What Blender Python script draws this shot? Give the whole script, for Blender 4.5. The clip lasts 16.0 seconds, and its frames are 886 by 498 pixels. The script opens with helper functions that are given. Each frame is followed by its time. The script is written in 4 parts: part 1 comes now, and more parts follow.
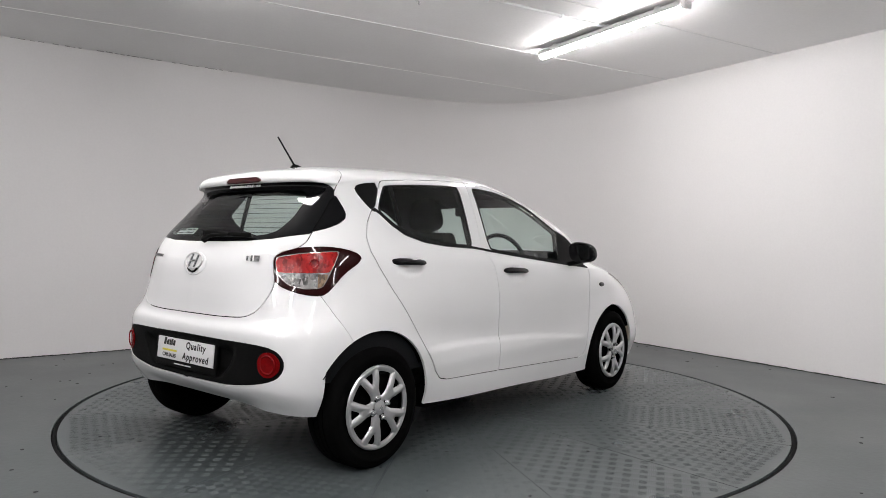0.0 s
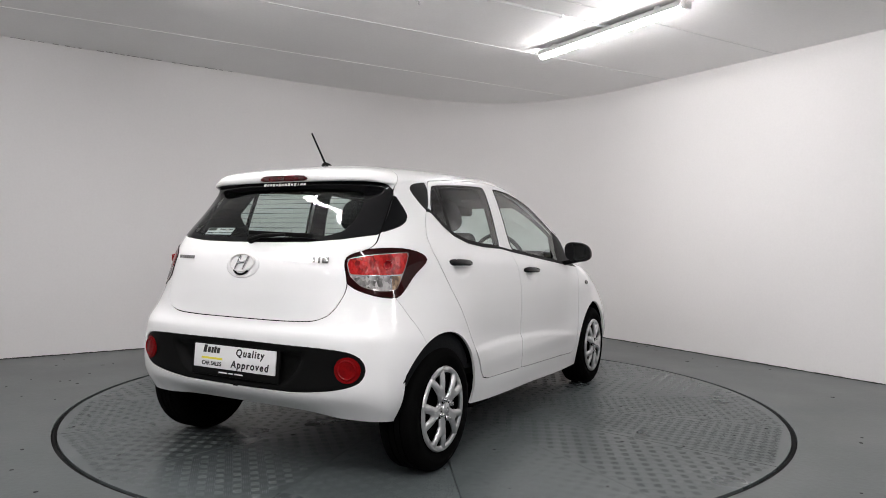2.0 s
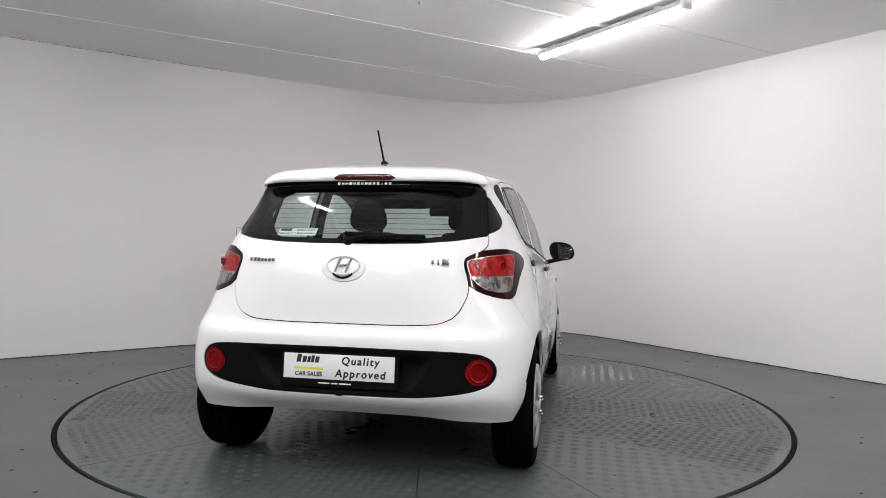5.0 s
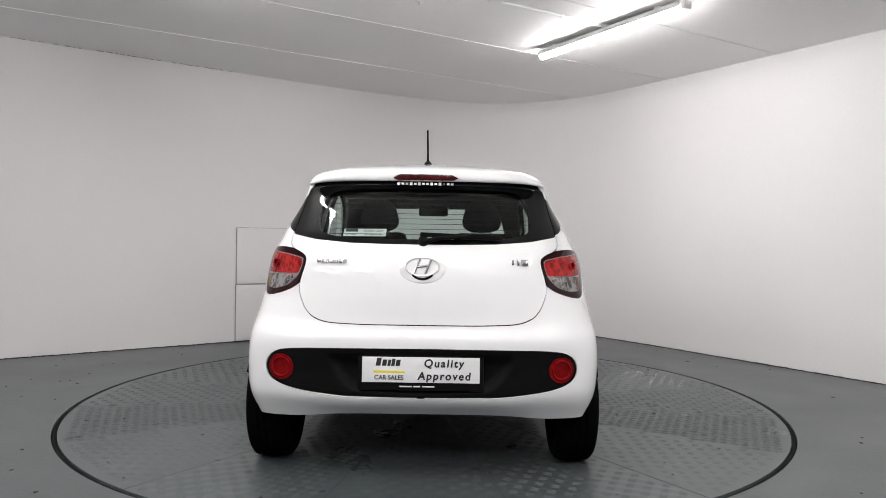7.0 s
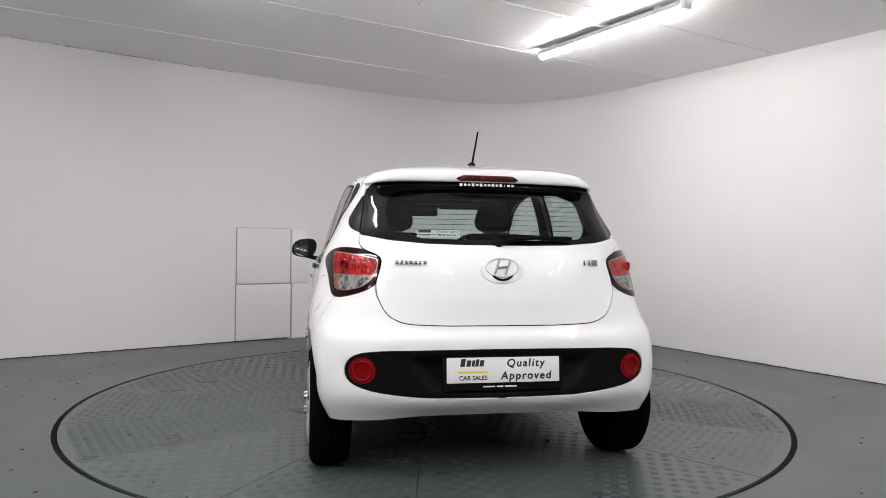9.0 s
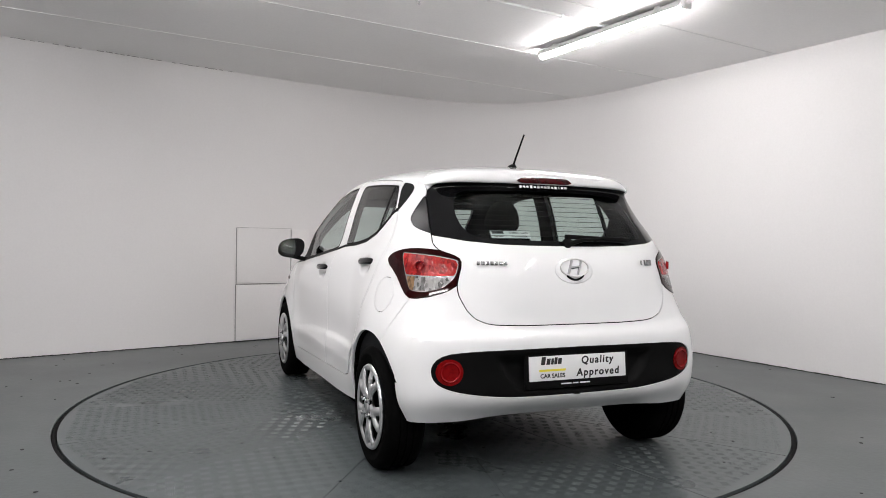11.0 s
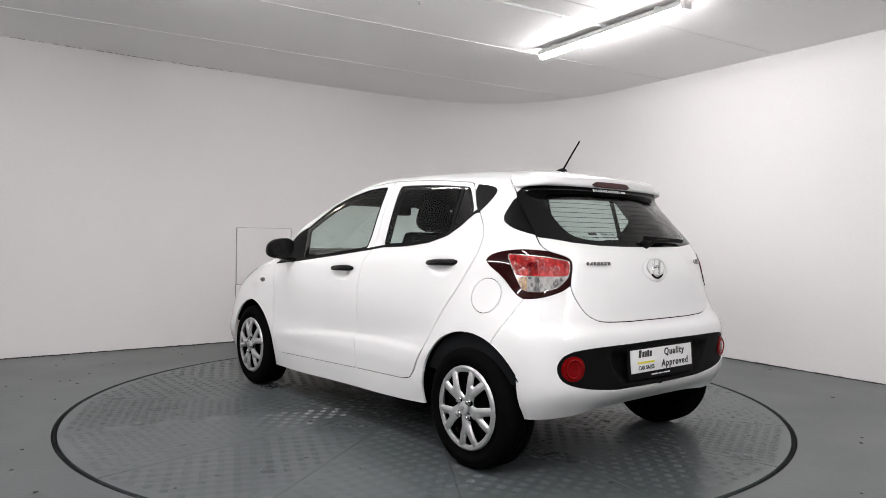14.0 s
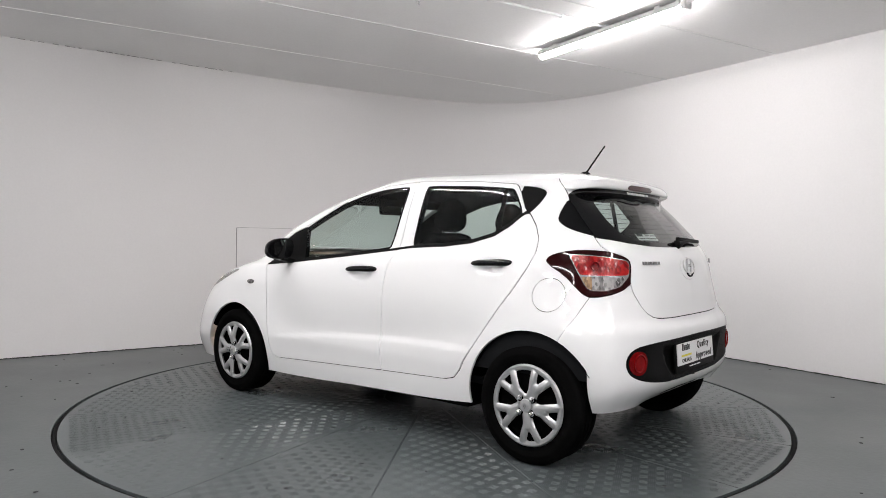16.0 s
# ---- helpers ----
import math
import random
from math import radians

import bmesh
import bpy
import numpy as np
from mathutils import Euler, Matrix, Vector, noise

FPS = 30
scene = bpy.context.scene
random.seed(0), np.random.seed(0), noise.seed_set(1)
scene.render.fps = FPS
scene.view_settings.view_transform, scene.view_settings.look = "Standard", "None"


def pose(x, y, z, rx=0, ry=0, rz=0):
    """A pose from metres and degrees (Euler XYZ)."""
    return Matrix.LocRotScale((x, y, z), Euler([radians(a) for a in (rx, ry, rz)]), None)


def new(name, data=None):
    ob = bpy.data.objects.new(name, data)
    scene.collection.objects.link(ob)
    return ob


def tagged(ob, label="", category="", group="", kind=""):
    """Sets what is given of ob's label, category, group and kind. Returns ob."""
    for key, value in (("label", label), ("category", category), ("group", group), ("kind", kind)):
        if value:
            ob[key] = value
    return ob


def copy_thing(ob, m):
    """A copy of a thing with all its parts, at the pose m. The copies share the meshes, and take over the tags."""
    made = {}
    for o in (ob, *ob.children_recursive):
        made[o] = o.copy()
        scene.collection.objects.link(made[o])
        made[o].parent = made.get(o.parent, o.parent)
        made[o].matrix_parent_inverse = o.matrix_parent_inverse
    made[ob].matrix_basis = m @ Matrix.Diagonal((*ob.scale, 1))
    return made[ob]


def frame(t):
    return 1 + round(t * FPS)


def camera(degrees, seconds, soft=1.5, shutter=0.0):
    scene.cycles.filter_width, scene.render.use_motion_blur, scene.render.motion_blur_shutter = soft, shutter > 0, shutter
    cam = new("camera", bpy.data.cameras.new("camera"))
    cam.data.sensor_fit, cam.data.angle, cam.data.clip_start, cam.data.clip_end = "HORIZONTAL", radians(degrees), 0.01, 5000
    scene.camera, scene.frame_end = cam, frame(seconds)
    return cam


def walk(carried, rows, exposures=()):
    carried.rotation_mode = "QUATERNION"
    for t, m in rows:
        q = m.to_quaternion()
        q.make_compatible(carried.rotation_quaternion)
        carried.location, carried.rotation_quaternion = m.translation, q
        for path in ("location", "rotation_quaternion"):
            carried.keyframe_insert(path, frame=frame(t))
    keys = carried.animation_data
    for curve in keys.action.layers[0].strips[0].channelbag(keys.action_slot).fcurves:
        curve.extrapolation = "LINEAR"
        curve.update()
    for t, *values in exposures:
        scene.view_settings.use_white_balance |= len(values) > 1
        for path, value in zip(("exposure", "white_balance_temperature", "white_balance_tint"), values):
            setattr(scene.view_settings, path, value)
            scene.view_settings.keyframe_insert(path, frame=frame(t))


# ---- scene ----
cam = camera(64.57, 16.0, soft=0.9)
EYE = (0.0, -4.7565, 1.0585)
STAND = Matrix.Translation(EYE) @ pose(0, 0, 0, 0, 0, -1.041) @ pose(0, 0, 0, 90 - 0.665) @ pose(0, 0, 0, 0, 0, 0.792)
walk(cam, [(0, STAND), (16, STAND)], [(0, -.10), (4, -.03), (9, 0), (16, .06)])

# ---- light ----
world = bpy.data.worlds.new("world")
scene.world = world
world.use_nodes = True
world.node_tree.nodes["Background"].inputs[0].default_value = (0.02, 0.02, 0.02, 1)
world.node_tree.nodes["Background"].inputs[1].default_value = 0.1
TUBE = 98.0          # glow of the ceiling tubes
CEIL = 2.735
ALONG = Vector((.494, -.868, 0))     # the way the tubes lie
ACROSS = Vector((.86, .51, 0))       # the way the ceiling's joints run
# first is in view, next two inferred; the rest unseen, added to brighten
LAMPS = [(1.325, .68), (-1.45, -.8), (2.3, -3.2), (-.1, -3.3), (-2.7, -2.7), (-1.7, -4.7), (1.1, -5.3), (3.0, -5.0), (-3.4, -5.4)]


# ---- materials ----
def material(name, color, rough=0.5, metal=0.0, coat=0.0, grain=0.0, scale=40.0, tone=0.0, big=2.0, spec=0.5, rough_var=0.0, seam=0.0):
    """A Principled surface whose tone varies at a large and a small scale, with fine relief."""
    m = bpy.data.materials.new(name)
    m.use_nodes = True
    nt = m.node_tree
    b = nt.nodes["Principled BSDF"]
    b.inputs["Base Color"].default_value = (*color, 1)
    b.inputs["Roughness"].default_value = rough
    b.inputs["Metallic"].default_value = metal
    b.inputs["Specular IOR Level"].default_value = spec
    b.inputs["Coat Weight"].default_value = coat
    b.inputs["Coat Roughness"].default_value = 0.03
    if not (grain or tone or rough_var):
        return m
    co = nt.nodes.new("ShaderNodeTexCoord")
    n1 = nt.nodes.new("ShaderNodeTexNoise")
    n1.inputs["Scale"].default_value, n1.inputs["Detail"].default_value = big, 6
    n2 = nt.nodes.new("ShaderNodeTexNoise")
    n2.inputs["Scale"].default_value, n2.inputs["Detail"].default_value = scale, 5
    for n in (n1, n2):
        nt.links.new(co.outputs["Object"], n.inputs["Vector"])
    if tone:
        add = nt.nodes.new("ShaderNodeMath")
        add.operation = "ADD"
        nt.links.new(n1.outputs["Fac"], add.inputs[0])
        nt.links.new(n2.outputs["Fac"], add.inputs[1])
        ramp = nt.nodes.new("ShaderNodeMapRange")
        ramp.inputs[1].default_value, ramp.inputs[2].default_value = 0.7, 1.3
        ramp.inputs[3].default_value, ramp.inputs[4].default_value = 1 - tone, 1 + tone
        nt.links.new(add.outputs[0], ramp.inputs[0])
        mul = nt.nodes.new("ShaderNodeMix")
        mul.data_type, mul.blend_type = "RGBA", "MULTIPLY"
        mul.inputs[0].default_value = 1
        mul.inputs[6].default_value = (*color, 1)
        nt.links.new(ramp.outputs[0], mul.inputs[7])
        nt.links.new(mul.outputs[2], b.inputs["Base Color"])
    if rough_var:
        rr = nt.nodes.new("ShaderNodeMapRange")
        rr.inputs[1].default_value, rr.inputs[2].default_value = 0.3, 0.7
        rr.inputs[3].default_value, rr.inputs[4].default_value = rough - rough_var, rough + rough_var
        nt.links.new(n1.outputs["Fac"], rr.inputs[0])
        nt.links.new(rr.outputs[0], b.inputs["Roughness"])
    if grain:
        bump = nt.nodes.new("ShaderNodeBump")
        bump.inputs["Strength"].default_value, bump.inputs["Distance"].default_value = grain, 0.002
        nt.links.new(n2.outputs["Fac"], bump.inputs["Height"])
        nt.links.new(bump.outputs[0], b.inputs["Normal"])
    return m


def pane_material(name, tint, gloss=0.02):
    """A thin pane: tinted and clear straight on, mirror-like at a slant."""
    m = bpy.data.materials.new(name)
    m.use_nodes = True
    nt = m.node_tree
    nt.nodes.remove(nt.nodes["Principled BSDF"])
    clear = nt.nodes.new("ShaderNodeBsdfTransparent")
    clear.inputs[0].default_value = (*tint, 1)
    shine = nt.nodes.new("ShaderNodeBsdfGlossy")
    shine.inputs["Roughness"].default_value = gloss
    slant = nt.nodes.new("ShaderNodeLayerWeight")
    slant.inputs["Blend"].default_value = 0.5
    power = nt.nodes.new("ShaderNodeMath")
    power.operation = "POWER"
    power.inputs[1].default_value = 4.0
    nt.links.new(slant.outputs["Facing"], power.inputs[0])
    fres = nt.nodes.new("ShaderNodeMapRange")
    fres.inputs[3].default_value, fres.inputs[4].default_value = 0.045, 1.0
    nt.links.new(power.outputs[0], fres.inputs[0])
    mix = nt.nodes.new("ShaderNodeMixShader")
    nt.links.new(fres.outputs[0], mix.inputs[0])
    nt.links.new(clear.outputs[0], mix.inputs[1])
    nt.links.new(shine.outputs[0], mix.inputs[2])
    nt.links.new(mix.outputs[0], nt.nodes["Material Output"].inputs[0])
    return m


def glow_material(name, color, strength):
    m = bpy.data.materials.new(name)
    m.use_nodes = True
    b = m.node_tree.nodes["Principled BSDF"]
    b.inputs["Base Color"].default_value = (*color, 1)
    b.inputs["Emission Color"].default_value = (*color, 1)
    b.inputs["Emission Strength"].default_value = strength
    return m


# dark tone for the unseen rear wall, holds down reflections and bounce
UNSEEN_DARK_WALL = material("unseen_dark_wall", (.26, .26, .265), .7, grain=.25, scale=60, tone=.05, big=.9)
WALL = material("wall_paint", (.83, .815, .81), .55, grain=.25, scale=60, tone=.02, big=.9)
CEILING = material("ceiling_board", (.90, .895, .89), .6, grain=.15, scale=50, tone=.025, big=.7)
FLOOR = material("floor_paint", (.060, .070, .0715), .33, grain=.3, scale=35, tone=.13, big=1.3, rough_var=.05)
TREAD = material("worn_tread_paint", (.082, .095, .097), .30, spec=.5, tone=.25, big=2.2, scale=60)
PLATE = material("tread_plate_paint", (.068, .080, .082), .30, spec=.36, grain=.15, scale=45, tone=.08, big=1.6, rough_var=.04)
RUBBER = material("black_rubber", (.006, .006, .006), .8, spec=.1, grain=.3, scale=120, tone=.2, big=6)
WHITE_METAL = material("white_enamel", (.8, .8, .8), .35, grain=.05, tone=.02)
TUBE_GLOW = glow_material("tube_diffuser", (1, .968, .972), TUBE)
BULB = glow_material("warm_bulb", (1, .72, .5), 45)
JOINT = material("joint_grey", (.36, .355, .35), .7, grain=.2, tone=.2)
DIRT = material("scuff_black", (.02, .02, .02), .7, grain=.2, tone=.2)

PAINT = material("white_car_paint", (.83, .83, .83), .5, coat=1.0, spec=.3, tone=.012, big=3, scale=900, grain=.0)
GAP = material("seam_black", (.004, .004, .004), .8, spec=.1, grain=.1, tone=.1)
PILLAR = material("satin_black_pane", (.004, .004, .0045), .30, spec=.10, rough_var=.02, big=4)
GLOSS_BLACK = material("gloss_black", (.004, .004, .0045), .06, spec=.35, rough_var=.02, big=4)
PLASTIC = material("black_grained_plastic", (.005, .005, .005), .5, spec=.05, grain=.4, scale=350, tone=.1, big=5)
TRIM = material("dark_cabin_trim", (.010, .0105, .0115), .75, spec=.06, grain=.4, scale=200, tone=.12, big=5)
CLOTH = material("dark_seat_cloth", (.006, .0065, .007), .95, spec=.0, grain=.15, scale=400, tone=.2, big=8)
TINT = pane_material("green_tinted_pane", (.83, .92, .89))
REAR_TINT = pane_material("rear_pane", (.76, .84, .81))
SILVER = material("silver_plastic", (.68, .67, .66), .28, metal=.25, coat=.5, tone=.04, big=20)
LAMP_TRIM = material("lamp_trim", (.40, .36, .36), .25, metal=.7, tone=.1, big=30)
# chrome with a dark reflection put into its colour, for the badge marks
DARK_REFLECTION_CHROME = material("dark_reflection_chrome", (.30, .30, .305), .2, metal=1, tone=.3, big=30)
CHROME = material("chrome", (.75, .75, .76), .12, metal=1, rough_var=.03, big=8)
ALLOY = material("silver_wheel_paint", (.55, .555, .56), .32, metal=.75, tone=.05, big=9, scale=150, rough_var=.05)
TYRE = material("tyre_rubber", (.003, .003, .003), .85, spec=.02, grain=.35, scale=160, tone=.25, big=9)

def lens_material(name, dark, bright, cell, rough=.1, metal=.3, spec=.4):
    """A moulded lens over a faceted reflector: bright and dark cells with steep relief."""
    m = bpy.data.materials.new(name)
    m.use_nodes = True
    nt = m.node_tree
    b = nt.nodes["Principled BSDF"]
    b.inputs["Roughness"].default_value, b.inputs["Metallic"].default_value = rough, metal
    b.inputs["Specular IOR Level"].default_value = spec
    co = nt.nodes.new("ShaderNodeTexCoord")
    warp = nt.nodes.new("ShaderNodeMapping")
    warp.inputs["Scale"].default_value = (1.0, 1.0, .55)
    nt.links.new(co.outputs["Object"], warp.inputs[0])
    cells = nt.nodes.new("ShaderNodeTexVoronoi")
    cells.inputs["Scale"].default_value = cell
    broad = nt.nodes.new("ShaderNodeTexNoise")
    broad.inputs["Scale"].default_value, broad.inputs["Detail"].default_value = 26, 2
    for n in (cells, broad):
        nt.links.new(warp.outputs[0], n.inputs["Vector"])
    split = nt.nodes.new("ShaderNodeSeparateColor")
    nt.links.new(cells.outputs["Color"], split.inputs[0])
    add = nt.nodes.new("ShaderNodeMath")
    add.operation = "MULTIPLY_ADD"
    add.inputs[1].default_value = .45
    nt.links.new(split.outputs[0], add.inputs[0])
    nt.links.new(broad.outputs["Fac"], add.inputs[2])
    ramp = nt.nodes.new("ShaderNodeMapRange")
    ramp.inputs[1].default_value, ramp.inputs[2].default_value = .48, .92
    nt.links.new(add.outputs[0], ramp.inputs[0])
    mix = nt.nodes.new("ShaderNodeMix")
    mix.data_type = "RGBA"
    mix.inputs[6].default_value, mix.inputs[7].default_value = (*dark, 1), (*bright, 1)
    nt.links.new(ramp.outputs[0], mix.inputs[0])
    nt.links.new(mix.outputs[2], b.inputs["Base Color"])
    bump = nt.nodes.new("ShaderNodeBump")
    bump.inputs["Strength"].default_value, bump.inputs["Distance"].default_value = .35, .003
    nt.links.new(cells.outputs["Distance"], bump.inputs["Height"])
    nt.links.new(bump.outputs[0], b.inputs["Normal"])
    return m


DARK_RED = material("dark_red_lens", (.015, .0003, .0006), .05, coat=.0, spec=.25, tone=.15, big=12)


RED_LENS = lens_material("red_lens", (.14, .003, .004), (.36, .010, .010), 85, .16, .0, .3)
CLEAR_LENS = lens_material("clear_lens", (.04, .038, .037), (.25, .24, .235), 85, .2, .1)
AMBER = lens_material("amber_lens", (.05, .025, .012), (.24, .14, .07), 85, .2, .1)
REFLECTOR = material("red_reflector", (.17, .003, .004), .22, coat=.0, spec=.12, tone=.3, big=50, grain=.4, scale=300)
BRAKE = material("brake_strip_red", (.05, .002, .003), .15, coat=.15, tone=.3, big=40)
MIRROR = material("mirror_silver", (.85, .86, .87), .02, metal=1)
CARD = material("printed_white", (.74, .74, .74), .35, tone=.015, big=20, scale=200)
INK = material("ink_black", (.012, .012, .012), .5, tone=.1, big=30)
INK_YELLOW = material("ink_yellow", (.72, .62, .05), .5, tone=.05, big=30)
INK_WHITE = material("ink_white", (.8, .8, .8), .5, tone=.05, big=30)
UNDER = material("underbody_black", (.0025, .0025, .0025), 1.0, spec=.0, grain=.4, tone=.2)


# ---- building helpers ----
def mesh_from(bm, name, mat, smooth=None):
    me = bpy.data.meshes.new(name)
    bm.normal_update()
    if smooth is not None:
        for f in bm.faces:
            f.smooth = True
        for e in bm.edges:
            e.smooth = len(e.link_faces) != 2 or e.calc_face_angle(0) < radians(smooth)
    bm.to_mesh(me)
    bm.free()
    me.materials.append(mat)
    return me


def part(name, bm, mat, parent, label="", smooth=35):
    """Links a bmesh as one mesh object under a thing or a part."""
    ob = new(name, mesh_from(bm, name, mat, smooth))
    ob.parent = parent
    return tagged(ob, label)


def thing(name, label, category, group="", kind=""):
    return tagged(new(name), label, category, group, kind)


def box(bm, size, at=(0, 0, 0), bevel=0.0, turn=None, seg=2):
    m = Matrix.Translation(at) @ (turn or Matrix.Identity(4)) @ Matrix.Diagonal((*size, 1))
    made = bmesh.ops.create_cube(bm, size=1, matrix=m)["verts"]
    if bevel:
        edges = list({e for v in made for e in v.link_edges})
        bmesh.ops.bevel(bm, geom=edges, offset=bevel, segments=seg, affect="EDGES", profile=.6)
    return bm


def lathe(bm, profile, seg=48, m=None):
    """Turns (radius, height) points round the local z axis."""
    m = m or Matrix.Identity(4)
    rings = []
    for r, z in profile:
        if r < 1e-6:
            rings.append([bm.verts.new(m @ Vector((0, 0, z)))])
        else:
            rings.append([bm.verts.new(m @ Vector((r * math.cos(a), r * math.sin(a), z))) for a in [2 * math.pi * k / seg for k in range(seg)]])
    for a, b in zip(rings, rings[1:]):
        for k in range(seg):
            j = (k + 1) % seg
            f = [a[k % len(a)], a[j % len(a)], b[j % len(b)], b[k % len(b)]]
            f = list(dict.fromkeys(f))
            if len(f) > 2:
                bm.faces.new(f)
    return bm


def pipe(bm, points, r, seg=8, r2=None):
    """A round bar along points, tapering from r to r2."""
    pts = [Vector(p) for p in points]
    rings = []
    for i, p in enumerate(pts):
        d = (pts[min(i + 1, len(pts) - 1)] - pts[max(i - 1, 0)]).normalized()
        side = d.cross(Vector((0, 0, 1)) if abs(d.z) < .9 else Vector((1, 0, 0))).normalized()
        up = side.cross(d)
        rr = r + ((r2 if r2 is not None else r) - r) * i / (len(pts) - 1)
        rings.append([bm.verts.new(p + rr * (math.cos(a) * side + math.sin(a) * up)) for a in [2 * math.pi * k / seg for k in range(seg)]])
    for a, b in zip(rings, rings[1:]):
        for k in range(seg):
            bm.faces.new((a[k], a[(k + 1) % seg], b[(k + 1) % seg], b[k]))
    bm.faces.new(rings[0][::-1])
    bm.faces.new(rings[-1])
    bmesh.ops.recalc_face_normals(bm, faces=bm.faces)
    return bm


def lettering(name, words, size, mat, parent, m, depth=0.0006, shear=0.0, spacing=1.0, bold=0.0):
    """Words in the built-in font as a thin mesh, centred on the pose m."""
    cu = bpy.data.curves.new(name, "FONT")
    cu.body, cu.size, cu.extrude, cu.shear, cu.space_character = words, size, depth, shear, spacing
    cu.align_x, cu.align_y = "CENTER", "CENTER"
    tmp = bpy.data.objects.new(name, cu)
    me = bpy.data.meshes.new_from_object(tmp)
    bpy.data.objects.remove(tmp)
    bpy.data.curves.remove(cu)
    me.name = name
    if bold:
        bm = bmesh.new()
        for dx, dy in ((-bold, 0), (bold, 0), (0, bold), (0, -bold)):
            n = len(bm.verts)
            bm.from_mesh(me)
            bm.verts.ensure_lookup_table()
            bmesh.ops.translate(bm, verts=bm.verts[n:], vec=(dx, dy, (dx + 2 * dy) * .05))
        bm.to_mesh(me)
        bm.free()
    me.materials.clear()
    me.materials.append(mat)
    me.transform(m)
    ob = new(name, me)
    ob.parent = parent
    return ob


# ---- the room ----
def plan_curve():
    """The wall's inner line on the floor, from behind the camera on one side, round the back corner, to behind it on the other."""
    line = [Vector((-4.75, .46)), Vector((-3.65, 1.235)), Vector((-2.55, 2.01)), Vector((-1.42, 2.80))]
    arc = [(-1.0, 3.07), (-.55, 3.33), (-.1, 3.57), (.3, 3.72), (.65, 3.785), (.98, 3.745), (1.3, 3.62), (1.58, 3.43), (1.82, 3.20), (2.03, 2.92)]
    pts = line + [Vector(p) for p in arc] + [Vector((2.40, 2.35)), Vector((2.86, 1.60)), Vector((3.50, .555)), Vector((4.30, -.75))]
    pts += [Vector(p) for p in [(4.55, -1.6), (4.55, -3.5), (4.55, -7.2), (-4.75, -7.2), (-5.1, -3.5), (-5.1, 0.0)]]
    return pts


PLAN = plan_curve()


def wall_between(name, pts, label, paint=None):
    """A wall 12 cm thick along pts, its inner face on the line, from the floor to above the ceiling."""
    bm = bmesh.new()
    dense = []
    for p, q in zip(pts, pts[1:]):
        n = max(1, int((q - p).length / .25))
        dense += [p.lerp(q, k / n) for k in range(n)]
    dense.append(pts[-1])
    cols = []
    for i, p in enumerate(dense):
        d = (dense[min(i + 1, len(dense) - 1)] - dense[max(i - 1, 0)]).normalized()
        out = Vector((-d.y, d.x))
        w = .004 * math.sin(p.x * 2.1 + p.y) + .003 * math.sin(p.x * 5.3 - p.y * 3)
        cols.append([bm.verts.new((*(p + out * o), z)) for o, z in ((w, 0), (w, CEIL), (w + .12, CEIL), (w + .12, 0))])
    for a, b in zip(cols, cols[1:]):
        for k in range(4):
            bm.faces.new((a[k], a[(k + 1) % 4], b[(k + 1) % 4], b[k]))
    bm.faces.new(cols[0][::-1])
    bm.faces.new(cols[-1])
    bmesh.ops.recalc_face_normals(bm, faces=bm.faces)
    return tagged(new(name, mesh_from(bm, name, paint or WALL, 40)), label, "wall", kind="structure")


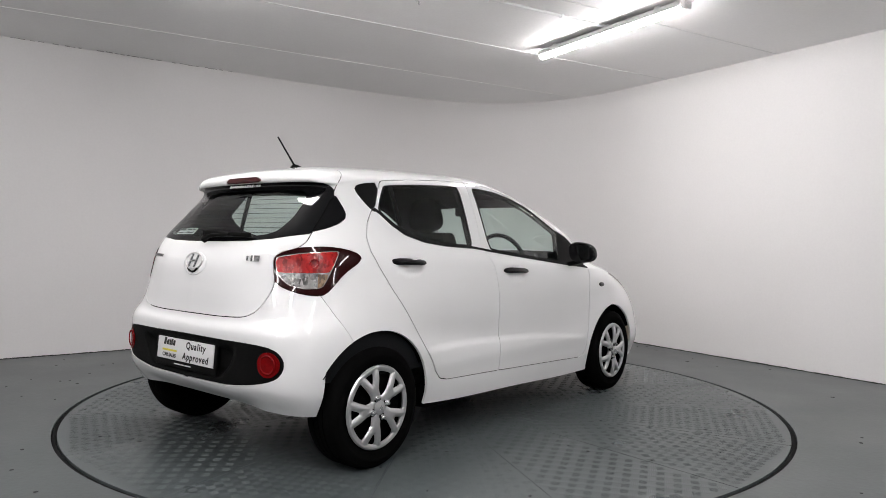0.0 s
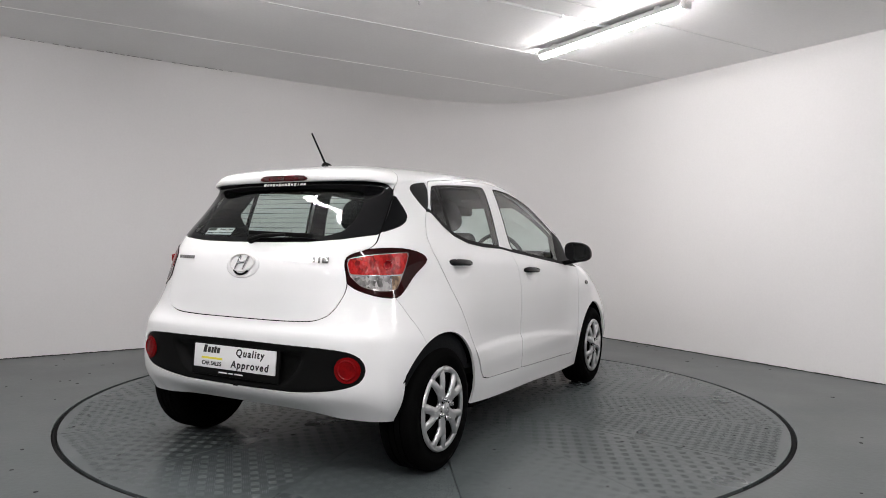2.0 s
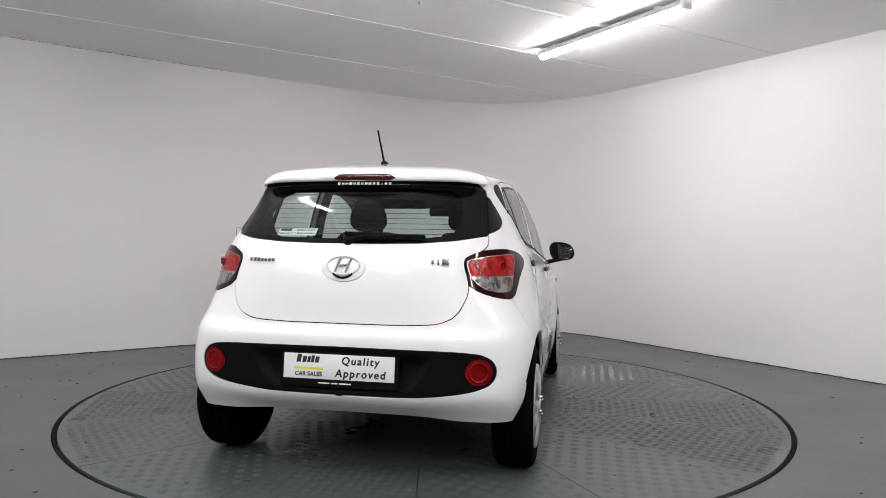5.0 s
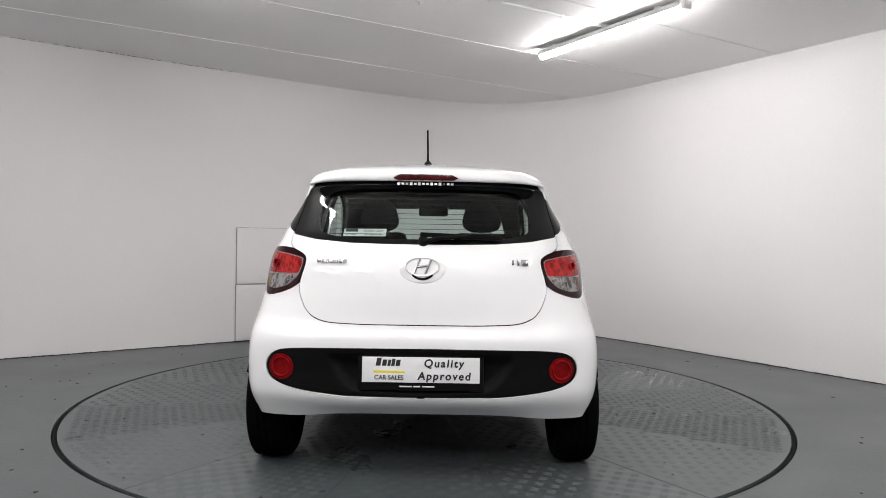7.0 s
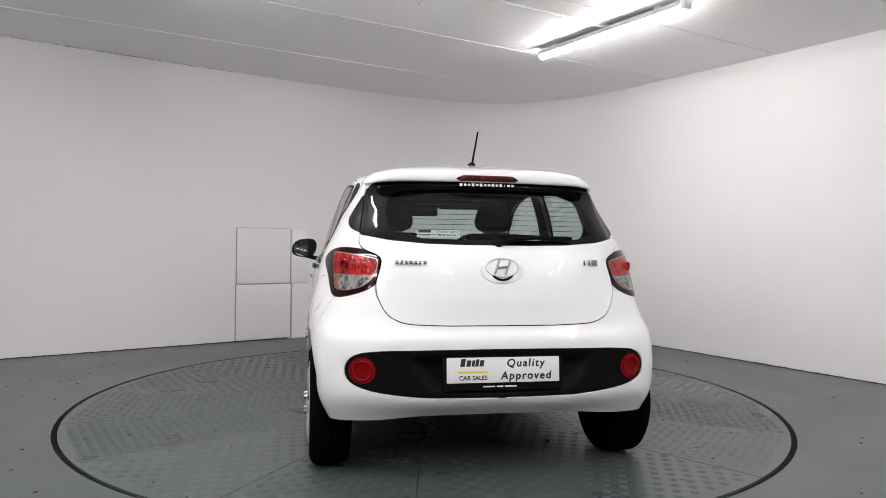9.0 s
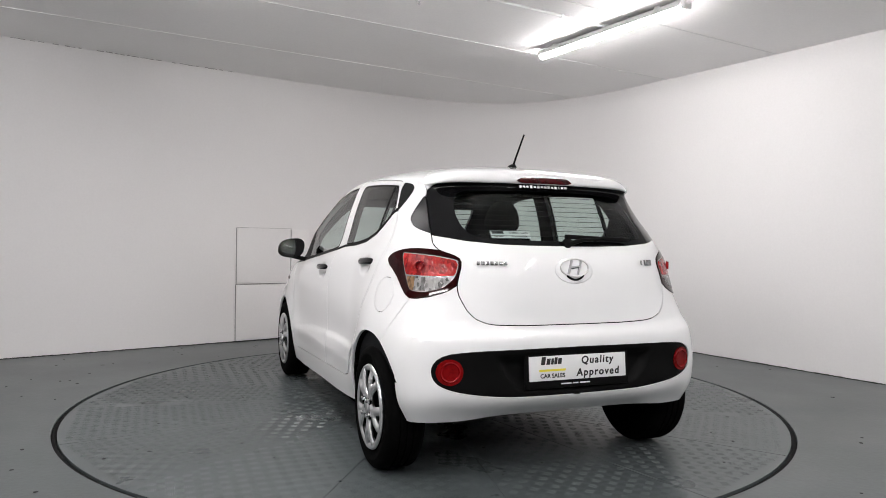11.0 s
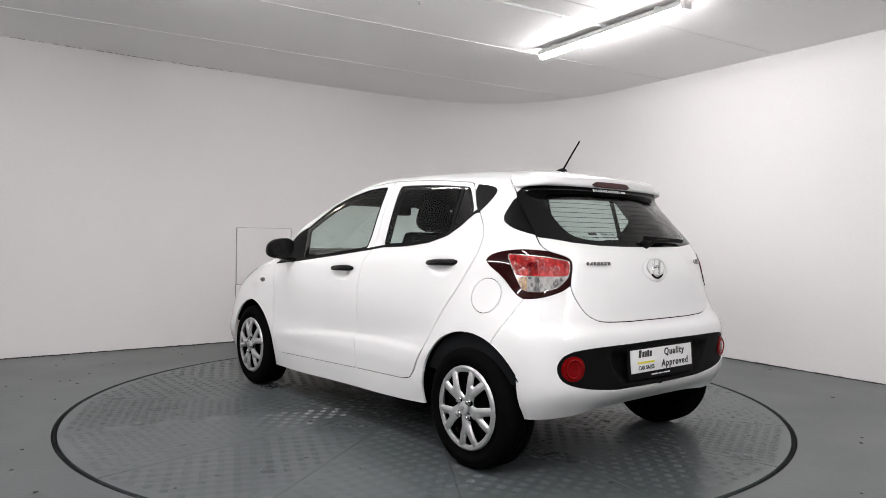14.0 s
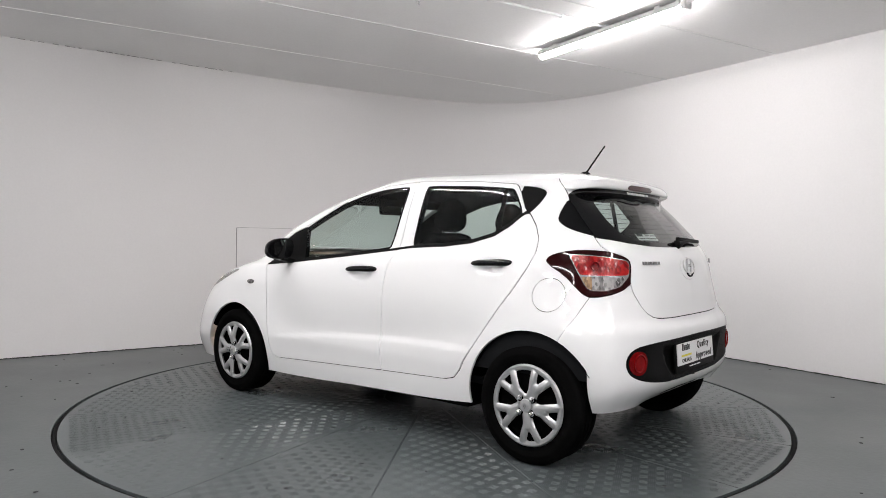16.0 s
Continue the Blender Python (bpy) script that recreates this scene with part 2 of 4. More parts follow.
def build_room():
    wall_between("wall_back", PLAN[:18], "white painted curved wall behind the turntable, scuffed at its foot")
    wall_between("wall_side", PLAN[17:20], "plain white painted side wall")
    # out of view; dark only to deepen reflections and the shade under the car
    wall_between("wall_rear", PLAN[19:23], "unseen wall closing the room behind, made dark to cut bounce light", UNSEEN_DARK_WALL)
    wall_between("wall_end", PLAN[22:] + PLAN[:1], "plain white painted end wall")
    hub = [(math.cos(2 * math.pi * k / 192), math.sin(2 * math.pi * k / 192)) for k in range(192)]
    # floor with a round pit for the turntable
    bm = bmesh.new()
    inner = [bm.verts.new((c * 2.241, s * 2.241, 0)) for c, s in hub]
    outer = [bm.verts.new((c * 3.2, s * 3.2, 0)) for c, s in hub]
    far = [bm.verts.new((c * 11, s * 11, 0)) for c, s in hub]
    low = [bm.verts.new((c * 2.241, s * 2.241, -.12)) for c, s in hub]
    for k in range(192):
        j = (k + 1) % 192
        bm.faces.new((inner[k], outer[k], outer[j], inner[j]))
        bm.faces.new((outer[k], far[k], far[j], outer[j]))
        bm.faces.new((low[k], inner[k], inner[j], low[j]))
    bm.faces.new(low)
    tagged(new("floor", mesh_from(bm, "floor", FLOOR)), "grey-green painted concrete floor, worn and glossy", "floor", kind="structure")
    # rubber ring in the gap
    bm = bmesh.new()
    lathe(bm, [(2.2405, -.06), (2.2405, -.012), (2.234, -.008), (2.220, -.008), (2.2145, -.012), (2.2145, -.06)], 192)
    tagged(new("gap_ring", mesh_from(bm, "gap_ring", RUBBER, 40)), "black rubber ring round the turntable's edge", "ring", kind="structure")
    # ceiling: boards with a narrow joint between them
    bm = bmesh.new()
    side = Vector((-ACROSS.y, ACROSS.x, 0)).normalized()
    along = ACROSS.normalized()
    for k in range(-8, 6):
        lo, hi = -.376 + 1.197 * k + .003, -.376 + 1.197 * (k + 1) - .003
        a = [side * s + along * t for s, t in ((lo, -9), (hi, -9), (hi, 9), (lo, 9))]
        vs = [bm.verts.new((p.x, p.y, CEIL)) for p in a]
        up = [bm.verts.new((p.x, p.y, CEIL + .02)) for p in a]
        bm.faces.new(vs)
        for i in range(4):
            bm.faces.new((vs[i], up[i], up[(i + 1) % 4], vs[(i + 1) % 4]))
    vs = [bm.verts.new((x, y, CEIL + .008)) for x, y in ((-11, -11), (-11, 11), (11, 11), (11, -11))]
    bm.faces.new(vs)
    vs = [bm.verts.new((x, y, CEIL + .15)) for x, y in ((-11, -11), (11, -11), (11, 11), (-11, 11))]
    bm.faces.new(vs)
    tagged(new("ceiling", mesh_from(bm, "ceiling", CEILING)), "pale grey board ceiling with straight joints", "ceiling", kind="structure")
    # painted cover strips along the joints
    for k, (t0, t1) in ((0, (.7, 4.2)), (1, (-4.2, 3.6)), (2, (-4.5, 3.6)), (-1, (-4, 4))):
        bm = bmesh.new()
        s = side * (-.376 + 1.197 * k)
        a, b = s + along * t0, s + along * t1
        turn = Matrix.Rotation(math.atan2(along.y, along.x), 4, "Z")
        box(bm, ((b - a).length, .011 if k < 2 else .007, .004), ((a + b) / 2).to_tuple()[:2] + (CEIL - .002,), turn=turn)
        tagged(new("trim", mesh_from(bm, "trim", WHITE_METAL if k < 2 else CEILING)), "thin white strip along a ceiling joint", "trim", kind="structure")


def ceiling_tube():
    """A batten lamp 1.56 m long, lying along its local x, hung just under the ceiling."""
    lamp = thing("ceiling_light", "white tubular batten light, lit, clipped under the ceiling", "ceiling light", "ceiling lights")
    bm = bmesh.new()
    n, r, half = 14, .034, .775
    prof = [(r * math.cos(a), 1.3 * r * math.sin(a) + .008) for a in [math.pi + .28 + (math.pi - .56) * k / n for k in range(n + 1)]]
    rings = [[bm.verts.new((x * half, sc * py, sc * pz - .055)) for py, pz in prof] for x, sc in ((-1.0, .55), (-.985, .9), (-.97, 1), (.97, 1), (.985, .9), (1.0, .55))]
    for a, b in zip(rings, rings[1:]):
        for k in range(n):
            bm.faces.new((a[k], a[k + 1], b[k + 1], b[k]))
    bm.faces.new(rings[0])
    bm.faces.new(rings[-1])
    bmesh.ops.recalc_face_normals(bm, faces=bm.faces)
    part("diffuser", bm, TUBE_GLOW, lamp, "glowing white diffuser")
    part("housing", box(bmesh.new(), (1.53, .088, .038), (0, 0, -.039), .006), WHITE_METAL, lamp)
    part("wire", pipe(bmesh.new(), [(-.7, .012, -.008), (0, .012, -.010), (.7, .012, -.008)], .004), RUBBER, lamp)
    for x in (-.56, .56):
        bm = box(bmesh.new(), (.05, .075, .022), (x, 0, -.012), .004)
        box(bm, (.012, .084, .012), (x + .02, 0, -.024), .002)
        part("bracket", bm, WHITE_METAL, lamp)
    bm = box(bmesh.new(), (.035, .07, .06), (.79, 0, -.05), .008)
    part("end_cap", bm, WHITE_METAL, lamp)
    bm = pipe(bmesh.new(), [(.80, .0, -.04), (.85, .0, -.035)], .012)
    part("cable_gland", bm, WHITE_METAL, lamp)
    return lamp


def build_lamps():
    turn = math.degrees(math.atan2(ALONG.y, ALONG.x))
    first = ceiling_tube()
    first.matrix_basis = pose(*LAMPS[0], CEIL, 0, 0, turn)
    # copies out of view; from the fourth on, added fill for room and car
    for x, y in LAMPS[1:]:
        copy_thing(first, pose(x, y, CEIL, 0, 0, turn))
    # small fitting beside it
    fitting = thing("ceiling_fitting", "small grey round fitting under the ceiling", "fitting")
    part("base", lathe(bmesh.new(), [(.03, 0), (.03, -.012), (.018, -.018), (0, -.018)], 20, Matrix.Translation((-.10, .13, CEIL))), WHITE_METAL, fitting)
    part("stem", pipe(bmesh.new(), [(-.10, .13, CEIL - .016), (-.10, .13, CEIL - .04)], .008), ALLOY, fitting)
    # white conduit that feeds the tube
    conduit = thing("conduit", "white plastic conduit running along the ceiling to the light", "conduit")
    a, d = Vector((1.33, .635, CEIL - .011)), ACROSS.normalized()
    part("tube", pipe(bmesh.new(), [a, a - d * 1.2, a - d * 4.2], .011, 10), WHITE_METAL, conduit)
    part("junction_box", box(bmesh.new(), (.05, .04, .028), a.to_tuple(), .004, Matrix.Rotation(math.atan2(d.y, d.x), 4, "Z")), WHITE_METAL, conduit)
    for s in (.45, 1.1, 1.9):
        part("clip", box(bmesh.new(), (.02, .034, .026), (a - d * s).to_tuple(), .003, Matrix.Rotation(math.atan2(d.y, d.x), 4, "Z")), WHITE_METAL, conduit)


def build_wall_panels():
    d = Vector((.8175, .576, 0)).normalized()
    n = Vector((d.y, -d.x, 0))
    turn = Matrix.Rotation(math.atan2(d.y, d.x), 4, "Z")
    base = Vector((-1.972, 2.407, 0))
    for s0, s1, z0, z1 in ((0, .592, .012, .578), (.608, .80, .012, .578), (.005, .585, .592, 1.162), (.597, .80, .592, 1.155)):
        at = base + d * (s0 + s1) / 2 + n * .006 + Vector((0, 0, (z0 + z1) / 2))
        ob = new("access_panel", mesh_from(box(bmesh.new(), (s1 - s0, .016, z1 - z0), at.to_tuple(), .003, turn), "access_panel", WALL, 35))
        tagged(ob, "white painted access panel set in the wall", "wall panel", "wall panels")
    bm = bmesh.new()
    for s, z0, z1 in ((-.004, .0, .585), (.600, 0, .585), (.001, .59, 1.165), (.591, .59, 1.165)):
        at = base + d * s + n * .003 + Vector((0, 0, (z0 + z1) / 2))
        box(bm, (.0045, .012, z1 - z0), at.to_tuple(), 0, turn)
    at = base + d * .3 + n * .003 + Vector((0, 0, 1.166))
    box(bm, (.59, .012, .003), at.to_tuple(), 0, turn)
    at = base + d * .3 + n * .003 + Vector((0, 0, .585))
    box(bm, (.60, .012, .006), at.to_tuple(), 0, turn)
    tagged(new("trim", mesh_from(bm, "trim", JOINT)), "grey joints round the wall panels", "trim", kind="structure")
    bm = box(bmesh.new(), (.32, .03, .012), (base + d * .72 + n * .03 + Vector((0, 0, .006))).to_tuple(), .003, turn)
    tagged(new("floor_strip", mesh_from(bm, "floor_strip", WHITE_METAL, 35)), "short white strip lying at the wall's foot", "strip")


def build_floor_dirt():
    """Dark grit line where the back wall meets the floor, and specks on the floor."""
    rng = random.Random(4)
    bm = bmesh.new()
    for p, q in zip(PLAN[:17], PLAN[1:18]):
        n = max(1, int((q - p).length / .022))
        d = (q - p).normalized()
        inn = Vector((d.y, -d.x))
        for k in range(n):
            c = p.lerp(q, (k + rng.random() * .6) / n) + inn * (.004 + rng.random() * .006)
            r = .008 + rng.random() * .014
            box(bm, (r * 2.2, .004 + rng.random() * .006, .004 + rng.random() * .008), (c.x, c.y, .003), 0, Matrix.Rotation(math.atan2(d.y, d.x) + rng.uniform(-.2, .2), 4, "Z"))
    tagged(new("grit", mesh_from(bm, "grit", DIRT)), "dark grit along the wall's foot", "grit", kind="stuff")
    bm = bmesh.new()
    for k in range(46):
        c = Vector((-3.62, 1.245)).lerp(Vector((-2.0, 2.38)), (k + rng.random()) / 46)
        inn = Vector((.576, -.8175)) * rng.uniform(.004, .012)
        if rng.random() < .75:
            box(bm, (rng.uniform(.02, .06), .006, rng.uniform(.002, .006)), (c.x + inn.x, c.y + inn.y, CEIL - rng.uniform(.002, .006)), 0, Matrix.Rotation(math.atan2(.576, .8175) + rng.uniform(-.1, .1), 4, "Z"))
    tagged(new("cracked_filler", mesh_from(bm, "cracked_filler", JOINT)), "cracked grey filler between wall and ceiling", "filler", kind="stuff")
    bm = bmesh.new()
    for k in range(130):
        a, r = rng.uniform(0, 2 * math.pi), rng.uniform(2.35, 3.6)
        x, y = r * math.cos(a), r * math.sin(a)
        s = rng.uniform(.004, .012)
        m = Matrix.Translation((x, y, .0015)) @ Matrix.Rotation(rng.uniform(0, 6), 4, "Z") @ Matrix.Diagonal((s * rng.uniform(.8, 2), s, .002, 1))
        bmesh.ops.create_icosphere(bm, subdivisions=1, radius=1, matrix=m)
    tagged(new("crumbs", mesh_from(bm, "crumbs", DIRT)), "dark crumbs and chips scattered on the floor", "crumbs", kind="stuff")


# ---- the turntable ----
def build_turntable():
    table = thing("turntable", "round vehicle turntable of grey painted tread plate segments", "turntable")
    R, first, step = 2.212, math.radians(11.25), math.radians(22.5)
    rng = random.Random(7)
    verts, faces = [], []
    for k in range(16):
        a0, a1 = first + step * k, first + step * (k + 1)
        mid = (a0 + a1) / 2
        bm = bmesh.new()
        g, r0 = .0018, .30
        ring_o = [(R * math.cos(a), R * math.sin(a)) for a in [a0 + g / R + (a1 - a0 - 2 * g / R) * i / 12 for i in range(13)]]
        ring_i = [(r0 * math.cos(a), r0 * math.sin(a)) for a in [a0 + g / r0 + (a1 - a0 - 2 * g / r0) * i / 4 for i in range(5)]]
        loop = ring_o + ring_i[::-1]
        tilt = rng.uniform(-.0006, .0006)
        top = [bm.verts.new((x, y, tilt * (.3 + math.hypot(x, y) / R))) for x, y in loop]
        bot = [bm.verts.new((x, y, -.02)) for x, y in loop]
        bm.faces.new(top)
        bm.faces.new(bot[::-1])
        for i in range(len(loop)):
            j = (i + 1) % len(loop)
            bm.faces.new((top[j], top[i], bot[i], bot[j]))
        bmesh.ops.recalc_face_normals(bm, faces=bm.faces)
        part("tread_plate", bm, PLATE, table, smooth=None)
        # five-bar tread, turned with its plate
        c, s = math.cos(mid), math.sin(mid)
        pitch = .052
        for i in range(int(.32 / pitch), int(R / pitch) + 1):
            for j in range(-9, 10):
                x, y = i * pitch, j * pitch
                if not (.33 < math.hypot(x, y) < R - .035) or abs(math.atan2(y, x)) > step / 2 - .028 / math.hypot(x, y):
                    continue
                lean = .785 if (i + j) % 2 else -.785
                for b in range(-2, 3):
                    off = b * .0086
                    bx, by = x - off * math.sin(lean), y + off * math.cos(lean)
                    hl, hw, h = .0200 - .0018 * abs(b), .0019, .0008
                    n0 = len(verts)
                    for f, z in ((1, 0), (.55, h)):
                        for u, v in ((-1, -1), (1, -1), (1, 1), (-1, 1)):
                            lx, ly = u * hl * (f * .3 + .7), v * hw * f
                            px, py = bx + lx * math.cos(lean) - ly * math.sin(lean), by + lx * math.sin(lean) + ly * math.cos(lean)
                            verts.append((px * c - py * s, px * s + py * c, z + .0002))
                    faces += [(n0 + 4, n0 + 5, n0 + 6, n0 + 7)] + [(n0 + q, n0 + (q + 1) % 4, n0 + 4 + (q + 1) % 4, n0 + 4 + q) for q in range(4)]
    me = bpy.data.meshes.new("tread")
    me.from_pydata(verts, [], faces)
    me.materials.append(TREAD)
    lug = new("tread", me)
    lug.parent = table
    tagged(lug, "raised five-bar tread", kind="stuff")
    bm = bmesh.new()
    lathe(bm, [(0, .0), (.297, .0), (.297, -.02)], 64)
    part("hub_plate", bm, PLATE, table)
    bm = bmesh.new()
    for k in range(70):
        a, r = rng.uniform(0, 2 * math.pi), math.sqrt(rng.uniform(.2, 4.6))
        s = rng.uniform(.004, .009)
        m = Matrix.Translation((r * math.cos(a), r * math.sin(a), .002)) @ Matrix.Rotation(rng.uniform(0, 6), 4, "Z") @ Matrix.Diagonal((s * 1.5, s, .002, 1))
        bmesh.ops.create_icosphere(bm, subdivisions=1, radius=1, matrix=m)
    ob = part("crumbs", bm, DIRT, table, "dark crumbs on the plates")
    ob["kind"] = "stuff"
    return table


# ---- the car's skin: rings from the bumper's lower edge up to the roof's middle ----
# each ring runs from the middle of the tail round one side to the middle of the nose
RINGS = [
    [(0, -1.595, .300), (.35, -1.592, .297), (.55, -1.590, .287), (.705, -1.535, .284), (.745, -1.25, .265), (.775, -.7, .225), (.775, 0, .205), (.77, .65, .185), (.76, 1.15, .19), (.67, 1.78, .20), (0, 1.95, .20)],
    [(0, -1.685, .378), (.35, -1.68, .378), (.60, -1.65, .39), (.745, -1.56, .38), (.80, -1.25, .38), (.792, -.7, .33), (.79, 0, .31), (.785, .65, .29), (.80, 1.15, .33), (.705, 1.80, .33), (0, 1.965, .33)],
    [(0, -1.695, .50), (.35, -1.688, .505), (.60, -1.655, .51), (.755, -1.56, .51), (.825, -1.22, .52), (.792, -.7, .47), (.788, 0, .43), (.788, .65, .41), (.815, 1.15, .47), (.70, 1.79, .45), (0, 1.965, .45)],
    [(0, -1.700, .630), (.35, -1.692, .632), (.60, -1.652, .635), (.746, -1.542, .640), (.815, -1.22, .64), (.782, -.7, .57), (.78, 0, .53), (.782, .65, .52), (.81, 1.15, .58), (.68, 1.77, .57), (0, 1.95, .56)],
    [(0, -1.674, .690), (.35, -1.664, .695), (.57, -1.618, .707), (.71, -1.52, .72), (.792, -1.23, .76), (.785, -.7, .68), (.785, 0, .66), (.785, .65, .65), (.795, 1.15, .68), (.645, 1.73, .68), (0, 1.90, .68)],
    [(0, -1.665, .82), (.33, -1.65, .82), (.545, -1.59, .825), (.685, -1.48, .83), (.768, -1.24, .85), (.78, -.7, .79), (.785, 0, .78), (.785, .65, .77), (.78, 1.15, .775), (.60, 1.64, .78), (0, 1.82, .79)],
    [(0, -1.645, .935), (.32, -1.63, .94), (.525, -1.565, .955), (.66, -1.45, .965), (.742, -1.235, .97), (.755, -.7, .945), (.765, 0, .92), (.765, .65, .88), (.73, 1.15, .865), (.55, 1.50, .85), (0, 1.70, .87)],
    [(0, -1.595, 1.035), (.32, -1.575, 1.04), (.52, -1.52, 1.05), (.632, -1.41, 1.06), (.685, -1.22, 1.09), (.705, -.7, 1.055), (.715, 0, 1.01), (.725, .65, .95), (.66, 1.08, .925), (.45, 1.20, .955), (0, 1.35, .98)],
    [(0, -1.465, 1.19), (.29, -1.45, 1.19), (.48, -1.405, 1.19), (.575, -1.325, 1.20), (.622, -1.16, 1.22), (.655, -.7, 1.22), (.665, -.02, 1.19), (.675, .66, 1.11), (.60, .875, 1.10), (.40, .99, 1.115), (0, 1.08, 1.125)],
    [(0, -1.345, 1.322), (.26, -1.335, 1.322), (.45, -1.30, 1.318), (.552, -1.262, 1.311), (.575, -1.125, 1.334), (.605, -.7, 1.35), (.61, -.05, 1.345), (.608, .36, 1.28), (.515, .535, 1.275), (.335, .63, 1.285), (0, .70, 1.295)],
    [(0, -1.380, 1.338), (.26, -1.368, 1.337), (.458, -1.345, 1.333), (.550, -1.285, 1.327), (.565, -1.115, 1.357), (.582, -.7, 1.383), (.585, -.08, 1.385), (.578, .25, 1.328), (.475, .39, 1.328), (.31, .48, 1.336), (0, .54, 1.346)],
    [(0, -1.368, 1.384), (.25, -1.355, 1.381), (.440, -1.328, 1.377), (.520, -1.262, 1.370), (.525, -1.095, 1.382), (.535, -.7, 1.407), (.53, -.1, 1.415), (.505, .15, 1.372), (.40, .24, 1.385), (.27, .31, 1.395), (0, .36, 1.40)],
    [(0, -1.15, 1.433), (.2, -1.15, 1.430), (.32, -1.12, 1.426), (.37, -1.05, 1.425), (.40, -.95, 1.427), (.40, -.6, 1.440), (.40, -.15, 1.442), (.36, .02, 1.426), (.28, .08, 1.438), (.18, .12, 1.443), (0, .15, 1.445)],
    [(0, -.90, 1.456), (0, -.87, 1.457), (0, -.84, 1.458), (0, -.8, 1.459), (0, -.7, 1.458), (0, -.5, 1.460), (0, -.3, 1.461), (0, -.2, 1.460), (0, -.15, 1.459), (0, -.12, 1.458), (0, -.1, 1.457)],
]


def glide(points, steps):
    """A smooth run through points (n, m, 3) along the first axis, steps[i] pieces in each span."""
    points = np.asarray(points, float)
    n = len(points)
    gap = np.linalg.norm(np.diff(points, axis=0), axis=2).mean(1) ** 0.7
    t = np.concatenate([[0], np.cumsum(gap)])
    slope = np.empty_like(points)
    for i in range(n):
        a, b = max(i - 1, 0), min(i + 1, n - 1)
        if a == i or b == i:
            slope[i] = (points[b] - points[a]) / (t[b] - t[a])
        else:
            h0, h1 = t[i] - t[a], t[b] - t[i]
            slope[i] = ((points[i] - points[a]) / h0 * h1 + (points[b] - points[i]) / h1 * h0) / (h0 + h1)
    out = []
    for i in range(n - 1):
        h = t[i + 1] - t[i]
        for k in range(steps[i] + (i == n - 2)):
            s = k / steps[i]
            out.append((2 * s**3 - 3 * s**2 + 1) * points[i] + (s**3 - 2 * s**2 + s) * h * slope[i]
                       + (3 * s**2 - 2 * s**3) * points[i + 1] + (s**3 - s**2) * h * slope[i + 1])
    return np.array(out)


def skin_grid():
    rings = np.array(RINGS, float)
    cols = glide(rings, [6, 8, 8, 8, 9, 9, 8, 10, 10, 4, 4, 12, 12])            # more rings
    full = glide(cols.transpose(1, 0, 2), [16, 12, 12, 18, 26, 30, 28, 22, 20, 14])  # more columns
    full[0, :, 0] = full[-1, :, 0] = 0                                        # (columns, rings, 3)
    return full


def skin_mesh():
    g = skin_grid()
    nu, nv = g.shape[:2]
    du, dv = np.gradient(g, axis=0), np.gradient(g, axis=1)
    nor = np.cross(du, dv)
    nor /= np.linalg.norm(nor, axis=2, keepdims=True) + 1e-12
    nor[:, -1] = (0, 0, 1)
    nor[0, :, 0] = nor[-1, :, 0] = 0
    u = np.repeat(np.linspace(0, 1, nu)[:, None], nv, 1)
    v = np.repeat(np.linspace(0, 1, nv)[None], nu, 0)
    data = np.concatenate([g, nor, u[..., None], v[..., None]], 2).reshape(-1, 8)
    i = np.arange(nu * nv).reshape(nu, nv)
    a, b, c, d = i[:-1, :-1].ravel(), i[1:, :-1].ravel(), i[1:, 1:].ravel(), i[:-1, 1:].ravel()
    tris = np.concatenate([np.stack([a, b, c], 1), np.stack([a, c, d], 1)])
    return data, tris


# ---- cutting the skin into panels ----
def inside(poly, pts):
    """Signed distance of pts (n, 2) to a closed outline, negative inside."""
    poly = np.asarray(poly, float)
    best, odd = np.full(len(pts), 1e9), np.zeros(len(pts), bool)
    for a, b in zip(poly, np.roll(poly, -1, 0)):
        e, w = b - a, pts - a
        t = np.clip((w @ e) / (e @ e + 1e-15), 0, 1)
        best = np.minimum(best, np.linalg.norm(w - t[:, None] * e, axis=1))
        cross = ((a[1] > pts[:, 1]) != (b[1] > pts[:, 1]))
        with np.errstate(divide="ignore", invalid="ignore"):
            at = e[0] * (pts[:, 1] - a[1]) / (e[1] if abs(e[1]) > 1e-12 else 1e-12) + a[0]
        odd ^= cross & (pts[:, 0] < at)
    return np.where(odd, -best, best)


def soften(poly, times=1):
    """Rounds the corners of a closed outline."""
    p = np.asarray(poly, float)
    for _ in range(times):
        q = np.roll(p, -1, 0)
        p = np.stack([.75 * p + .25 * q, .25 * p + .75 * q], 1).reshape(-1, 2)
    return p


def crisp(poly, r):
    """Rounds each corner of an outline by about r."""
    p = np.asarray(poly, float)
    a, b = np.roll(p, 1, 0), np.roll(p, -1, 0)
    la, lb = np.linalg.norm(a - p, axis=1, keepdims=True), np.linalg.norm(b - p, axis=1, keepdims=True)
    q = np.stack([p + (a - p) * np.minimum(r / la, .4), p + (b - p) * np.minimum(r / lb, .4)], 1).reshape(-1, 2)
    return soften(q, 1)


def side_of(poly, m):
    return inside(poly, m[0][:, [1, 2]])


def rear_of(poly, m):
    return inside(poly, m[0][:, [0, 2]])


def corner_of(poly, m):
    d = m[0]
    return inside(poly, np.stack([(d[:, 0] + d[:, 1]) / math.sqrt(2), d[:, 2]], 1))


